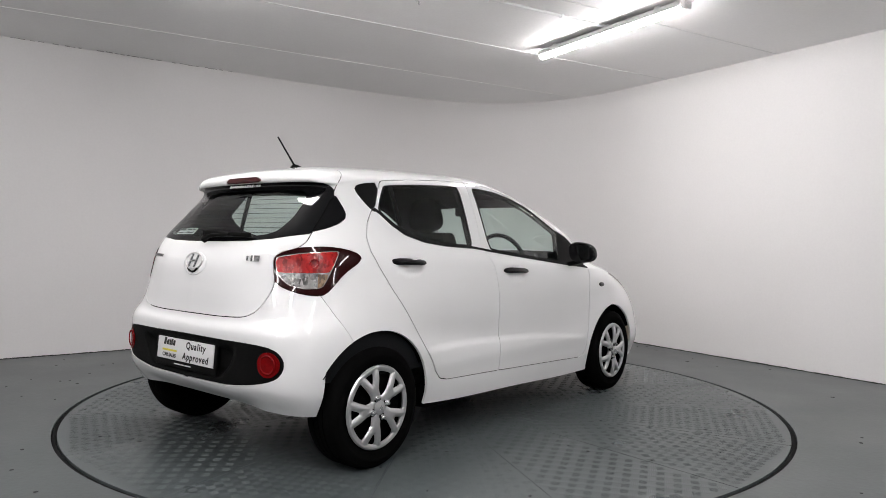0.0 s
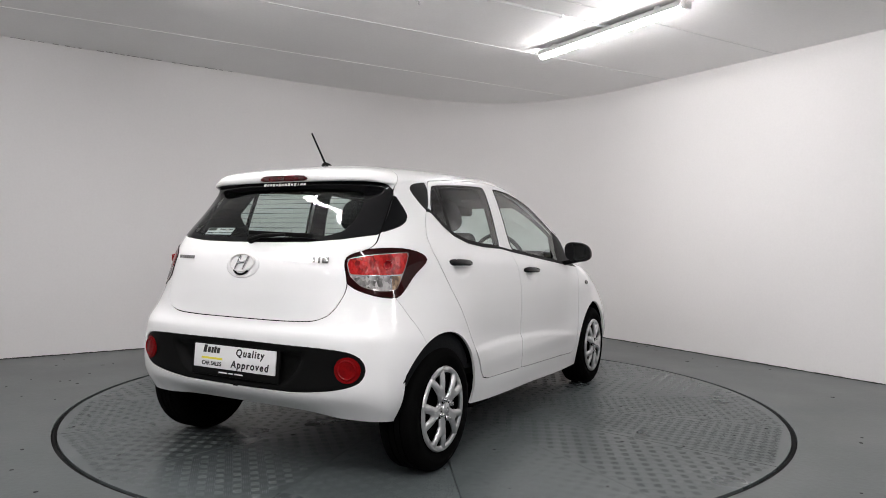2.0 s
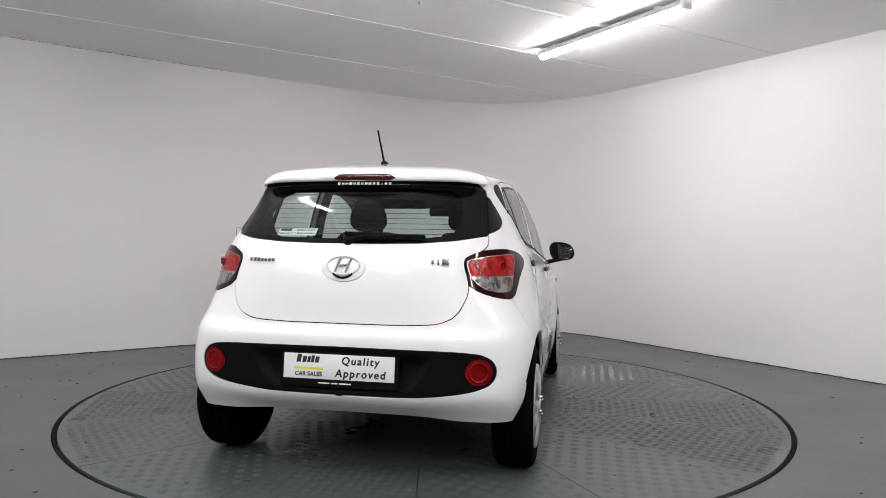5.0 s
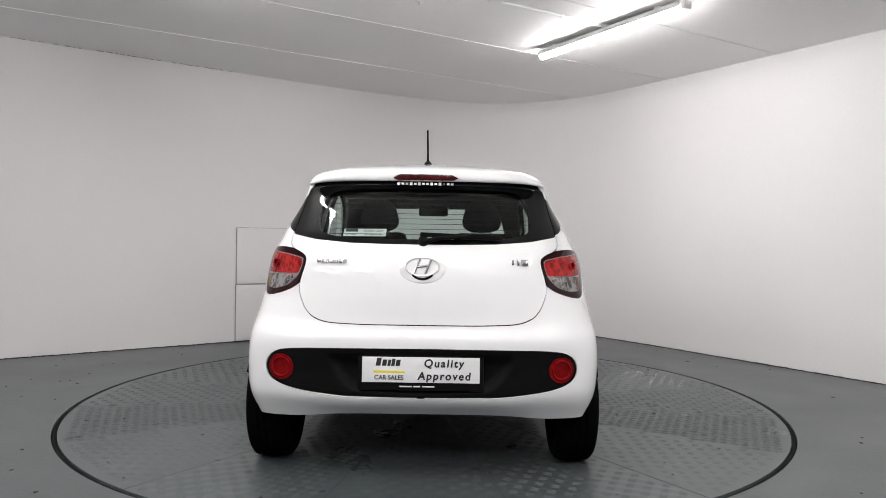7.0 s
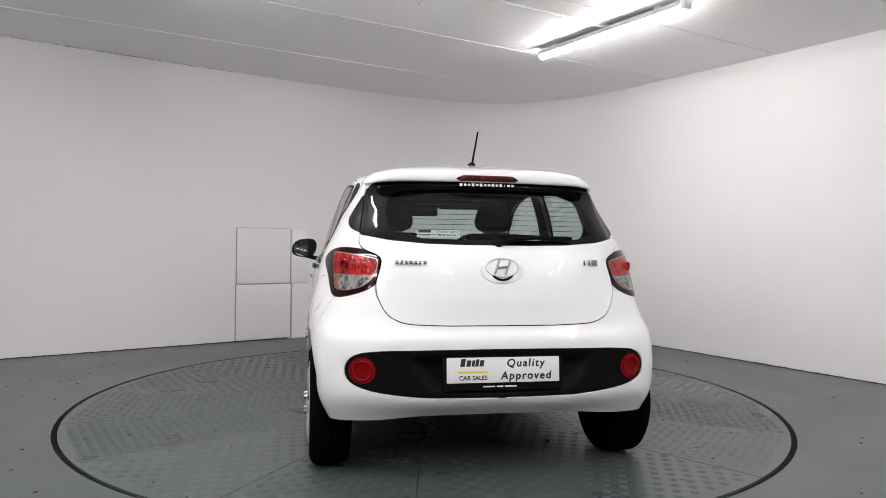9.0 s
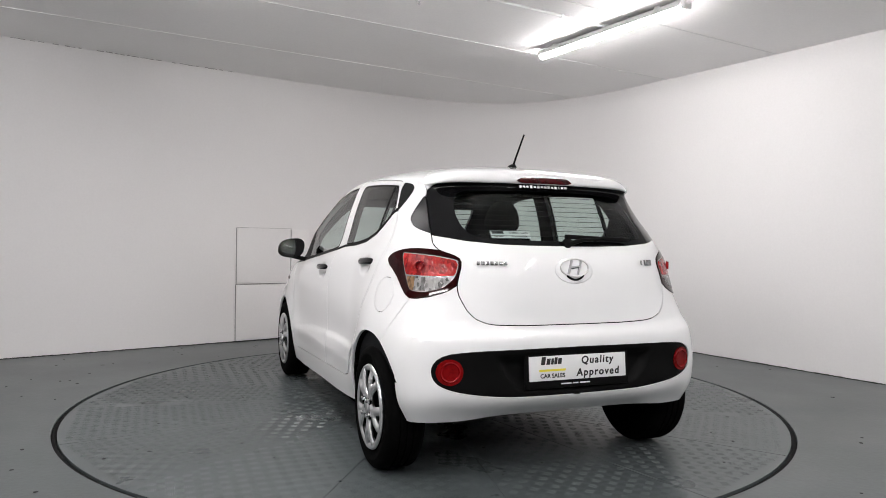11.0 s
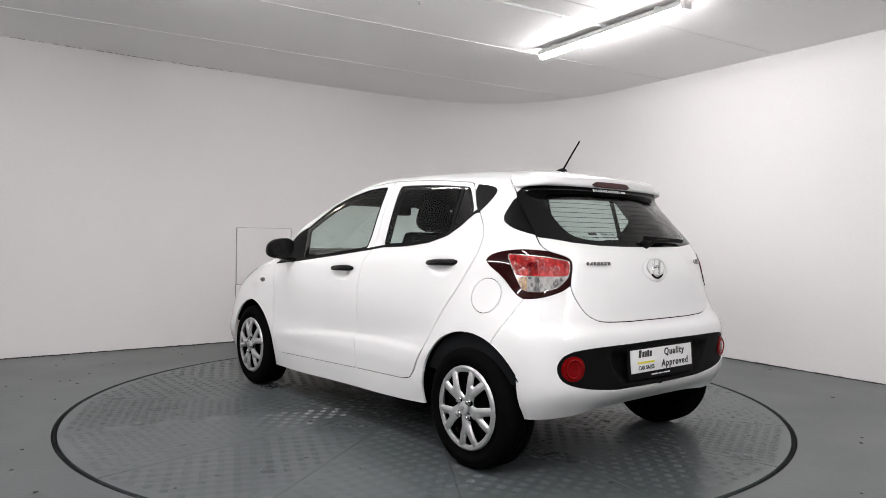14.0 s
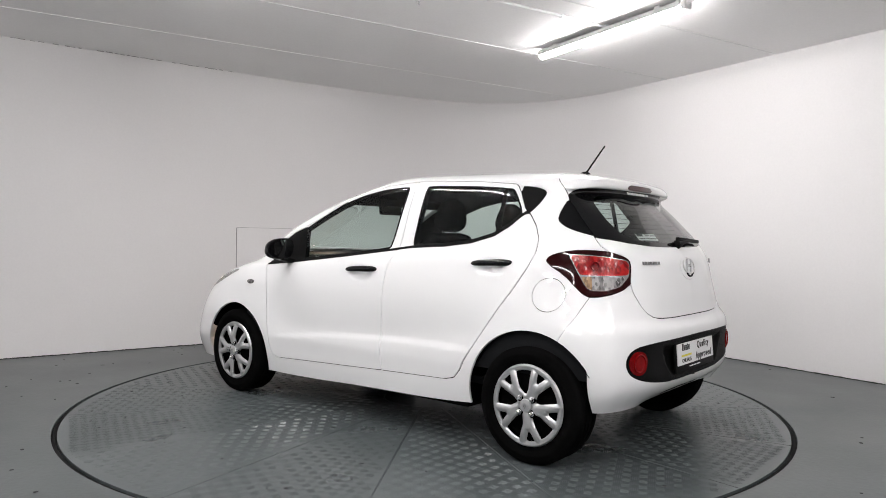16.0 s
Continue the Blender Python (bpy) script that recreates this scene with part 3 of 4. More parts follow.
def clip(m, d):
    """Splits a mesh (data, tris) where d changes its sign: the piece with d < 0, and the rest."""
    data, tris = m
    inn = d[tris] < 0
    cnt = inn.sum(1)
    ins, outs = [tris[cnt == 3]], [tris[cnt == 0]]
    extra, cache, base = [], {}, len(data)

    def cut(a, b):
        key = (a, b) if a < b else (b, a)
        if key not in cache:
            t = d[a] / (d[a] - d[b])
            cache[key] = base + len(extra)
            extra.append(data[a] + (data[b] - data[a]) * t)
        return cache[key]

    ni, no = [], []
    mixed = (cnt > 0) & (cnt < 3)
    for tri, flags in zip(tris[mixed].tolist(), inn[mixed].tolist()):
        lone = flags.index(sum(flags) == 1)
        a, b, c = tri[lone], tri[(lone + 1) % 3], tri[(lone + 2) % 3]
        p, q = cut(a, b), cut(a, c)
        one, two = (ni, no) if flags[lone] else (no, ni)
        one.append((a, p, q))
        two += [(p, b, c), (p, c, q)]
    if extra:
        data = np.concatenate([data, np.array(extra)])
    out = []
    for keep, more in ((ins, ni), (outs, no)):
        t = np.concatenate(keep + ([np.array(more)] if more else []))
        used, inv = np.unique(t, return_inverse=True)
        out.append((data[used], inv.reshape(-1, 3)))
    return out


def carve(m, f, seams, gap=.0035):
    """Cuts out a panel with a narrow seam round it, which goes into seams."""
    a, rest = clip(m, f(m) + gap / 2)
    s, b = clip(rest, f(rest) - gap / 2)
    if len(s[1]):
        seams.append(s)
    return a, b


def flip(m):
    data = m[0].copy()
    data[:, [0, 3]] *= -1
    return data, m[1][:, ::-1]


def join(*ms):
    datas, tris, n = [], [], 0
    for d, t in ms:
        datas.append(d)
        tris.append(t + n)
        n += len(d)
    return np.concatenate(datas), np.concatenate(tris)


def both(m):
    return join(m, flip(m))


def shift(m, by):
    d = m[0].copy()
    d[:, :3] += d[:, 3:6] * by
    return d, m[1]


def dent(m, at, size, depth):
    """Presses an oval hollow into a side panel; at and size in (y, z)."""
    d = m[0].copy()
    q = (d[:, 1:3] - np.array(at)) / np.array(size)
    r2 = np.clip((q**2).sum(1), 0, 1)
    d[:, 0] -= depth * (1 - r2) ** 2
    slope = (4 * depth * (1 - r2))[:, None] * q / np.array(size)
    d[:, 4:6] -= slope * (r2 < 1)[:, None] * d[:, 3:4]
    d[:, 3:6] /= np.linalg.norm(d[:, 3:6], axis=1, keepdims=True)
    return d, m[1]


def press(m):
    """The long hollow pressed along the foot of the doors."""
    def depth(y, z):
        top = .560 - .085 * (y + .85) / 1.6 + .03 * np.cos((y + .05) * 2.0) - .03
        ends = np.clip((y + .98) / .25, 0, 1) * np.clip((.86 - y) / .25, 0, 1)
        a = np.clip((top - z) / .042, 0, 1)
        b = np.clip((z - .335) / .10, 0, 1)
        return -.0085 * ends * a * a * (3 - 2 * a) * b * b * (3 - 2 * b)
    d = m[0].copy()
    y, z, e = d[:, 1], d[:, 2], 1e-4
    gy, gz = (depth(y + e, z) - depth(y - e, z)) / (2 * e), (depth(y, z + e) - depth(y, z - e)) / (2 * e)
    d[:, 0] -= depth(y, z)
    d[:, 4] += gy * d[:, 3]
    d[:, 5] += gz * d[:, 3]
    d[:, 3:6] /= np.linalg.norm(d[:, 3:6], axis=1, keepdims=True)
    return d, m[1]


def skin_part(name, m, mat, parent, label="", flange=.012, lift=0.0):
    """One panel as a mesh: the sheet with the skin's own normals, its rim turned inwards by flange."""
    data, tris = shift(m, lift) if lift else m
    co, no = data[:, :3], data[:, 3:6]
    verts, norms, faces = [co], [no], tris.tolist()
    if flange:
        e = np.concatenate([tris[:, [0, 1]], tris[:, [1, 2]], tris[:, [2, 0]]])
        n = len(data)
        code, back = e[:, 0] * n + e[:, 1], e[:, 1] * n + e[:, 0]
        e = e[~np.isin(code, back)]
        e = e[(np.abs(co[e]).min(axis=1)[:, 0] > 1e-5) & (np.linalg.norm(co[e[:, 0]] - co[e[:, 1]], axis=1) > 1e-6)]
        a, b = co[e[:, 0]], co[e[:, 1]]
        out = np.cross(b - a, no[e[:, 0]])
        out /= np.linalg.norm(out, axis=1, keepdims=True) + 1e-12
        k = len(e)
        verts += [a, b, b - no[e[:, 1]] * flange, a - no[e[:, 0]] * flange]
        norms += [out] * 4
        i = np.arange(k) + n
        faces += np.stack([i + k, i, i + 3 * k, i + 2 * k], 1).tolist()
    me = bpy.data.meshes.new(name)
    me.from_pydata(np.concatenate(verts).tolist(), [], faces)
    me.materials.append(mat)
    for p in me.polygons:
        p.use_smooth = True
    nn = np.concatenate(norms)
    nn = nn / (np.linalg.norm(nn, axis=1, keepdims=True) + 1e-12)
    me.normals_split_custom_set_from_vertices(nn.tolist())
    ob = new(name, me)
    ob.parent = parent
    return tagged(ob, label)


# outlines on the car's side, as (forward, up)
REAR_WINDOW = [(-.965, 1.334), (-.70, 1.354), (-.378, 1.368), (-.370, 1.2), (-.360, 1.026), (-.595, 1.038), (-.77, 1.058), (-.908, 1.096), (-.99, 1.147), (-1.052, 1.203)]
FRONT_WINDOW = [(-.252, 1.369), (-.04, 1.358), (.129, 1.327), (.30, 1.277), (.46, 1.198), (.60, 1.125), (.545, .924), (.141, .967), (-.205, 1.006), (-.232, 1.187)]
SAIL = [(.59, 1.135), (.70, 1.105), (.80, 1.055), (.905, .893), (.53, .925)]
QUARTER = [(-.985, 1.347), (-1.094, 1.336), (-1.147, 1.315), (-1.149, 1.29), (-1.117, 1.236), (-1.075, 1.188)]
REAR_DOOR = [(-.975, 1.355), (-.778, 1.374), (-.548, 1.388), (-.294, 1.396), (-.271, 1.018), (-.222, .91), (-.205, .80), (-.199, .696), (-.196, .5), (-.204, .322), (-.67, .337), (-.735, .352), (-.775, .395), (-.802, .449), (-.916, .602), (-1.078, .813), (-1.155, .935), (-1.183, 1.005), (-1.178, 1.071), (-1.142, 1.139), (-1.086, 1.204)]
FRONT_DOOR = [(-.294, 1.396), (-.079, 1.381), (.136, 1.336), (.358, 1.258), (.61, 1.132), (.76, 1.085), (.83, 1.04), (.908, .882), (.862, .76), (.846, .517), (.815, .345), (.79, .30), (.73, .284), (-.204, .322), (-.196, .5), (-.199, .696), (-.205, .80), (-.222, .91), (-.271, 1.018)]
WEDGE = [(-1.262, 1.270), (-1.25, 1.235), (-1.240, 1.20), (-1.243, 1.165), (-1.28, 1.138), (-1.33, 1.116), (-1.43, 1.086), (-1.60, 1.05), (-1.60, 1.30), (-1.40, 1.30)]
HEADLAMP = [(1.25, .845), (1.40, .830), (1.74, .725), (1.78, .68), (1.62, .705), (1.42, .785)]
BELT = [(-1.066, 1.214), (-1.055, 1.207), (-.99, 1.147), (-.908, 1.096), (-.77, 1.058), (-.595, 1.038), (-.36, 1.027), (-.205, 1.007), (.141, .968), (.545, .925), (.905, .894)]


def belt(m):
    """Parts the thin moulding under the side windows from a door."""
    y, z = np.array(BELT).T
    over, under = clip(m, np.interp(m[0][:, 1], y, z) - m[0][:, 2])
    deep = np.interp(under[0][:, 1], [-1.05, -.85, .9], [.018, .013, .012])
    strip, rest = clip(under, np.interp(under[0][:, 1], y, z) - deep - under[0][:, 2])
    return strip, join(over, rest)


# outlines on its tail, as (sideways, up)
TAILGATE = [(-.6, .695), (.23, .696), (.401, .701), (.462, .717), (.50, .745), (.522, .785), (.545, .844), (.53, .91), (.512, .963), (.52, .99), (.608, 1.022), (.601, 1.082), (.582, 1.18), (.566, 1.272), (.70, 1.30), (.75, 1.6), (-.6, 1.6)]
REAR_GLASS = [(-.5, 1.345), (.277, 1.343), (.45, 1.338), (.53, 1.322), (.570, 1.285), (.588, 1.18), (.598, 1.080), (.477, 1.057), (.321, 1.044), (.146, 1.040), (-.5, 1.039)]
CLEAR_GLASS = [(-.5, 1.302), (.38, 1.298), (.455, 1.272), (.485, 1.19), (.475, 1.11), (.44, 1.078), (.30, 1.063), (-.5, 1.058)]
BRAKE_STRIP = [(-.5, 1.366), (.122, 1.364), (.152, 1.347), (.13, 1.338), (-.5, 1.337)]
INSERT = [(-.5, .602), (.444, .597), (.585, .590), (.642, .570), (.668, .538), (.672, .503), (.656, .466), (.618, .442), (.541, .421), (.419, .402), (.298, .391), (-.5, .386)]
NICHE = [(-.6, .582), (.40, .580), (.385, .53), (.345, .46), (.275, .405), (-.6, .402)]
# outlines on its rear corner, seen from half behind
LAMP = [(-.785, .987), (-.775, .963), (-.765, .904), (-.722, .850), (-.648, .821), (-.572, .806), (-.513, .806), (-.47, .852), (-.433, .9), (-.352, .961), (-.366, .990), (-.421, 1.012), (-.508, 1.024), (-.611, 1.020), (-.702, 1.007)]
LAMP_FRAME = [(-.737, .974), (-.63, .991), (-.452, 1.004), (-.475, .94), (-.522, .838), (-.60, .833), (-.678, .852), (-.728, .90)]
LAMP_RED = [(-.733, .970), (-.63, .987), (-.459, 1.000), (-.475, .95), (-.495, .904), (-.725, .904)]
LAMP_CLEAR = [(-.723, .900), (-.497, .900), (-.524, .840), (-.60, .836), (-.674, .854)]


def wheel_cover():
    """Silver wheel with five forked spokes, in its own plane (local x, y), facing +z."""
    nr, na = 44, 300
    r = np.linspace(.004, .196, nr)
    a = np.linspace(0, 2 * np.pi, na, endpoint=False)
    R, A = np.meshgrid(r, a, indexing="ij")
    X, Y = R * np.cos(A), R * np.sin(A)
    P = np.stack([X.ravel(), Y.ravel()], 1)
    d = np.minimum(np.abs(R.ravel() - .184) - .017, R.ravel() - .056)
    for k in range(5):
        c = math.radians(72 * k + 64)
        for a0, r0, a1, r1, w0, w1 in ((-.06, .035, .01, .095, .0300, .0290), (.10, .078, .270, .186, .0210, .0185), (-.06, .078, -.275, .186, .0195, .0200)):
            p0 = np.array([r0 * math.cos(c + a0), r0 * math.sin(c + a0)])
            p1 = np.array([r1 * math.cos(c + a1), r1 * math.sin(c + a1)])
            e = p1 - p0
            t = np.clip(((P - p0) @ e) / (e @ e), 0, 1)
            d = np.minimum(d, np.linalg.norm(P - p0 - t[:, None] * e, axis=1) - (w0 + (w1 - w0) * t))
    rr = R.ravel()
    z = .012 + .016 * np.clip(1 - ((rr - .12) / .12) ** 2, 0, 1) - .012 * (rr / .196) ** 6
    z -= .009 * np.exp(np.minimum(d, 0) / .0035)
    z += .003 * np.clip(-d / .018, 0, 1)
    z += .006 * np.exp(-((rr - .190) / .006) ** 2)
    i = np.arange(nr * na).reshape(nr, na)
    j = np.roll(i, -1, 1)
    q = np.stack([i[:-1], i[1:], j[1:], j[:-1]], -1).reshape(-1, 4)
    tris = np.concatenate([q[:, [0, 1, 2]], q[:, [0, 2, 3]]])
    co = np.stack([X.ravel(), Y.ravel(), z], 1)
    fn = np.cross(co[tris[:, 1]] - co[tris[:, 0]], co[tris[:, 2]] - co[tris[:, 0]])
    no = np.zeros_like(co)
    for k in range(3):
        np.add.at(no, tris[:, k], fn)
    no /= np.linalg.norm(no, axis=1, keepdims=True) + 1e-15
    data = np.concatenate([co, no, np.zeros((len(co), 2))], 1)
    solid, _ = clip((data, tris), d)
    return solid


def build_wheel(car, at, left, steer=0.0):
    turn = Matrix.Translation(at) @ Matrix.Rotation(radians(-90 if left else 90), 4, "Y") @ Matrix.Rotation(radians({(True, False): -20, (False, False): 137, (True, True): 20, (False, True): 95}[left, at[1] > 0]), 4, "Z")
    wheel = part("wheel", lathe(bmesh.new(), [(0, -.02), (.10, -.02), (.17, -.03), (.182, -.06), (.182, -.15), (0, -.15)], 40), UNDER, car)
    wheel.matrix_basis = turn
    bm = bmesh.new()
    body = [(.178, -.155), (.20, -.175), (.235, -.182), (.262, -.178), (.278, -.165), (.2835, -.150), (.2835, -.123), (.277, -.122), (.277, -.117), (.2835, -.116), (.2835, -.092), (.277, -.091), (.277, -.086), (.2835, -.085), (.2835, -.061), (.277, -.060), (.277, -.055), (.2835, -.054), (.2835, -.027), (.279, -.012), (.264, .000), (.246, .004), (.243, .0055), (.236, .005), (.215, .000), (.202, -.006), (.194, -.012), (.178, -.020)]
    lathe(bm, body, 72)
    part("tyre", bm, TYRE, wheel, "worn black tyre")
    cover = skin_part("rim", COVER, ALLOY, wheel, "silver five-spoke forked wheel", flange=.016)
    cover.location = (0, 0, -.012)
    cap = part("hub_cap", lathe(bmesh.new(), [(.033, .012), (.031, .019), (.022, .022), (0, .023)], 32), ALLOY, wheel)
    bm = bmesh.new()
    box(bm, (.022, .005, .002), (0, .005, .0235), 0)
    box(bm, (.022, .005, .002), (0, -.005, .0235), 0)
    part("emblem", bm, CHROME, cap)
    for k in range(4):
        a = radians(90 * k + 64)
        part("lug_nut", lathe(bmesh.new(), [(.0135, .012), (.0135, .016), (.0100, .0165), (.0100, .028), (.006, .032), (0, .032)], 12,
                              Matrix.Translation((.048 * math.cos(a), .048 * math.sin(a), 0))), CHROME, wheel)
        # solid black disc in place of the shade round the nut
        part("nut_shade_disc", lathe(bmesh.new(), [(.0185, .006), (.0185, .0128), (0, .0128)], 16, Matrix.Translation((.048 * math.cos(a), .048 * math.sin(a), 0))), UNDER, wheel)


def build_cabin(car):
    """Seats, dashboard and lining that show through the panes."""
    skin = skin_mesh()
    def opening(m):
        x, y, z = m[0][:, 0], m[0][:, 1], m[0][:, 2]
        d = np.minimum(side_of(REAR_WINDOW, m), side_of(FRONT_WINDOW, m)) + .010
        d = np.minimum(d, np.where(y < -1.1, rear_of(CLEAR_GLASS, m), 9))
        d = np.minimum(d, np.where(y > .2, rear_of(WINDSCREEN, m), 9))
        return d - .004
    _, lining = clip(skin, opening(skin))
    _, lining = clip(lining, lining[0][:, 2] - .42)
    keep, _ = clip(lining, lining[0][:, 1] - 1.1)
    lin = shift(keep, -.035)
    lin = (lin[0] * np.array([1, 1, 1, -1, -1, -1, 1, 1]), lin[1][:, ::-1])
    skin_part("cabin_lining", both(lin), TRIM, car, "dark cabin lining", flange=.0)
    part("cabin_floor", box(bmesh.new(), (1.40, 2.55, .04), (0, -.15, .34)), TRIM, car)
    # dashboard
    bm = bmesh.new()
    box(bm, (1.36, .46, .32), (0, .82, .785), .07, seg=3)
    box(bm, (.42, .25, .08), (.36, .66, .955), .035, seg=3)
    part("dashboard", bm, TRIM, car)
    bm = bmesh.new()
    ring = [(.36 + .18 * math.cos(a), .43 - .06 * math.sin(a), .93 + .17 * math.sin(a)) for a in [2 * math.pi * k / 28 for k in range(29)]]
    pipe(bm, ring, .014, 8)
    box(bm, (.34, .03, .07), (.36, .44, .92), .012)
    pipe(bm, [(.36, .44, .92), (.36, .66, .85)], .03, 8)
    part("steering_wheel", bm, TRIM, car, "dark steering wheel")
    for s in (-1, 1):
        seat = part("front_seat", box(bmesh.new(), (.50, .50, .16), (s * .345, .02, .52), .05, seg=3), CLOTH, car, "dark cloth front seat")
        tilt = Matrix.Rotation(radians(14), 4, "X")
        bm = box(bmesh.new(), (.46, .12, .64), (0, 0, 0), .05, seg=3)
        for v in bm.verts:
            v.co.x *= 1 - .22 * max(0, v.co.z / .32)
        bm.transform(Matrix.Translation((s * .33, -.24, .79)) @ tilt)
        part("backrest", bm, CLOTH, seat)
        bm = bmesh.new()
        bmesh.ops.create_uvsphere(bm, u_segments=32, v_segments=20, radius=1)
        for v in bm.verts:
            x, y, z = v.co
            f = math.hypot(x, z) / max((abs(x) ** 2.7 + abs(z) ** 2.7) ** (1 / 2.7), 1e-6)
            v.co = Vector((.114 * x * f * (1 - .22 * z), .078 * y * (1 - .2 * z), .102 * z * f))
        bm.transform(Matrix.Translation((s * .315, -.315, 1.210)) @ Matrix.Rotation(radians(8), 4, "X"))
        part("headrest", bm, CLOTH, seat)
        for k in (-.055, .055):
            part("post", pipe(bmesh.new(), [(s * .315 + k, -.305, 1.16), (s * .315 + k, -.30, 1.04)], .007), CHROME, seat)
    bench = part("rear_bench", box(bmesh.new(), (1.20, .48, .18), (0, -.78, .52), .05, seg=3), CLOTH, car, "dark cloth rear bench")
    bm = box(bmesh.new(), (1.18, .14, .56), (0, 0, 0), .05, seg=3)
    bm.transform(Matrix.Translation((0, -1.05, .76)) @ Matrix.Rotation(radians(18), 4, "X"))
    part("backrest", bm, CLOTH, bench)
    part("parcel_shelf", box(bmesh.new(), (1.06, .36, .025), (0, -1.33, 1.005), .008), TRIM, car)
    rear_view = part("rear_view_mirror", box(bmesh.new(), (.215, .035, .066), (0, .50, 1.268), .022, seg=3), PLASTIC, car)
    part("stalk", pipe(bmesh.new(), [(0, .51, 1.28), (0, .56, 1.345)], .012), PLASTIC, rear_view)
    for s in (-1, 1):
        part("sun_visor", box(bmesh.new(), (.38, .12, .018), (s * .30, .38, 1.315), .006, Matrix.Rotation(radians(-22), 4, "X")), TRIM, car)


WINDSCREEN = [(-.5, 1.005), (.50, .985), (.585, 1.01), (.585, 1.09), (.50, 1.265), (.455, 1.318), (-.5, 1.345)]


def build_mirrors(car):
    for s in (-1, 1):
        bm = bmesh.new()
        bmesh.ops.create_uvsphere(bm, u_segments=40, v_segments=24, radius=1)
        for v in bm.verts:
            x, y, z = v.co
            p = (abs(x) ** 2.6 + abs(z) ** 2.6) ** (1 / 2.6)
            q = math.hypot(x, z)
            f = q / p if p > 1e-6 else 1
            x, z = x * f, z * f
            y = max(y, -.25) if y < 0 else y
            v.co = Vector((s * (.852 + .088 * x - .012 * z), .650 + .066 * y + .018 * x, .992 + .068 * z * (1 + .10 * -x)))
        bmesh.ops.recalc_face_normals(bm, faces=bm.faces)
        mirror = part("wing_mirror", bm, GLOSS_BLACK, car, "black wing mirror housing", smooth=50)
        bm = bmesh.new()
        bmesh.ops.create_circle(bm, cap_ends=True, segments=40, radius=1)
        for v in bm.verts:
            x, z = v.co.x, v.co.y
            p = (abs(x) ** 2.6 + abs(z) ** 2.6) ** (1 / 2.6)
            v.co = Vector((s * (.852 + .074 * x / p * math.hypot(x, z)), .622 - .016 * x / p * math.hypot(x, z), .992 + .057 * z / p * math.hypot(x, z)))
        bmesh.ops.translate(bm, verts=bm.verts, vec=(0, 0, 0))
        part("mirror_glass", bm, MIRROR, mirror, "silver mirror glass", smooth=None)
        bm = bmesh.new()
        box(bm, (.13, .075, .03), (s * .785, .665, .922), .012, Matrix.Rotation(s * radians(-14), 4, "Y"), 3)
        part("foot", bm, PLASTIC, mirror)


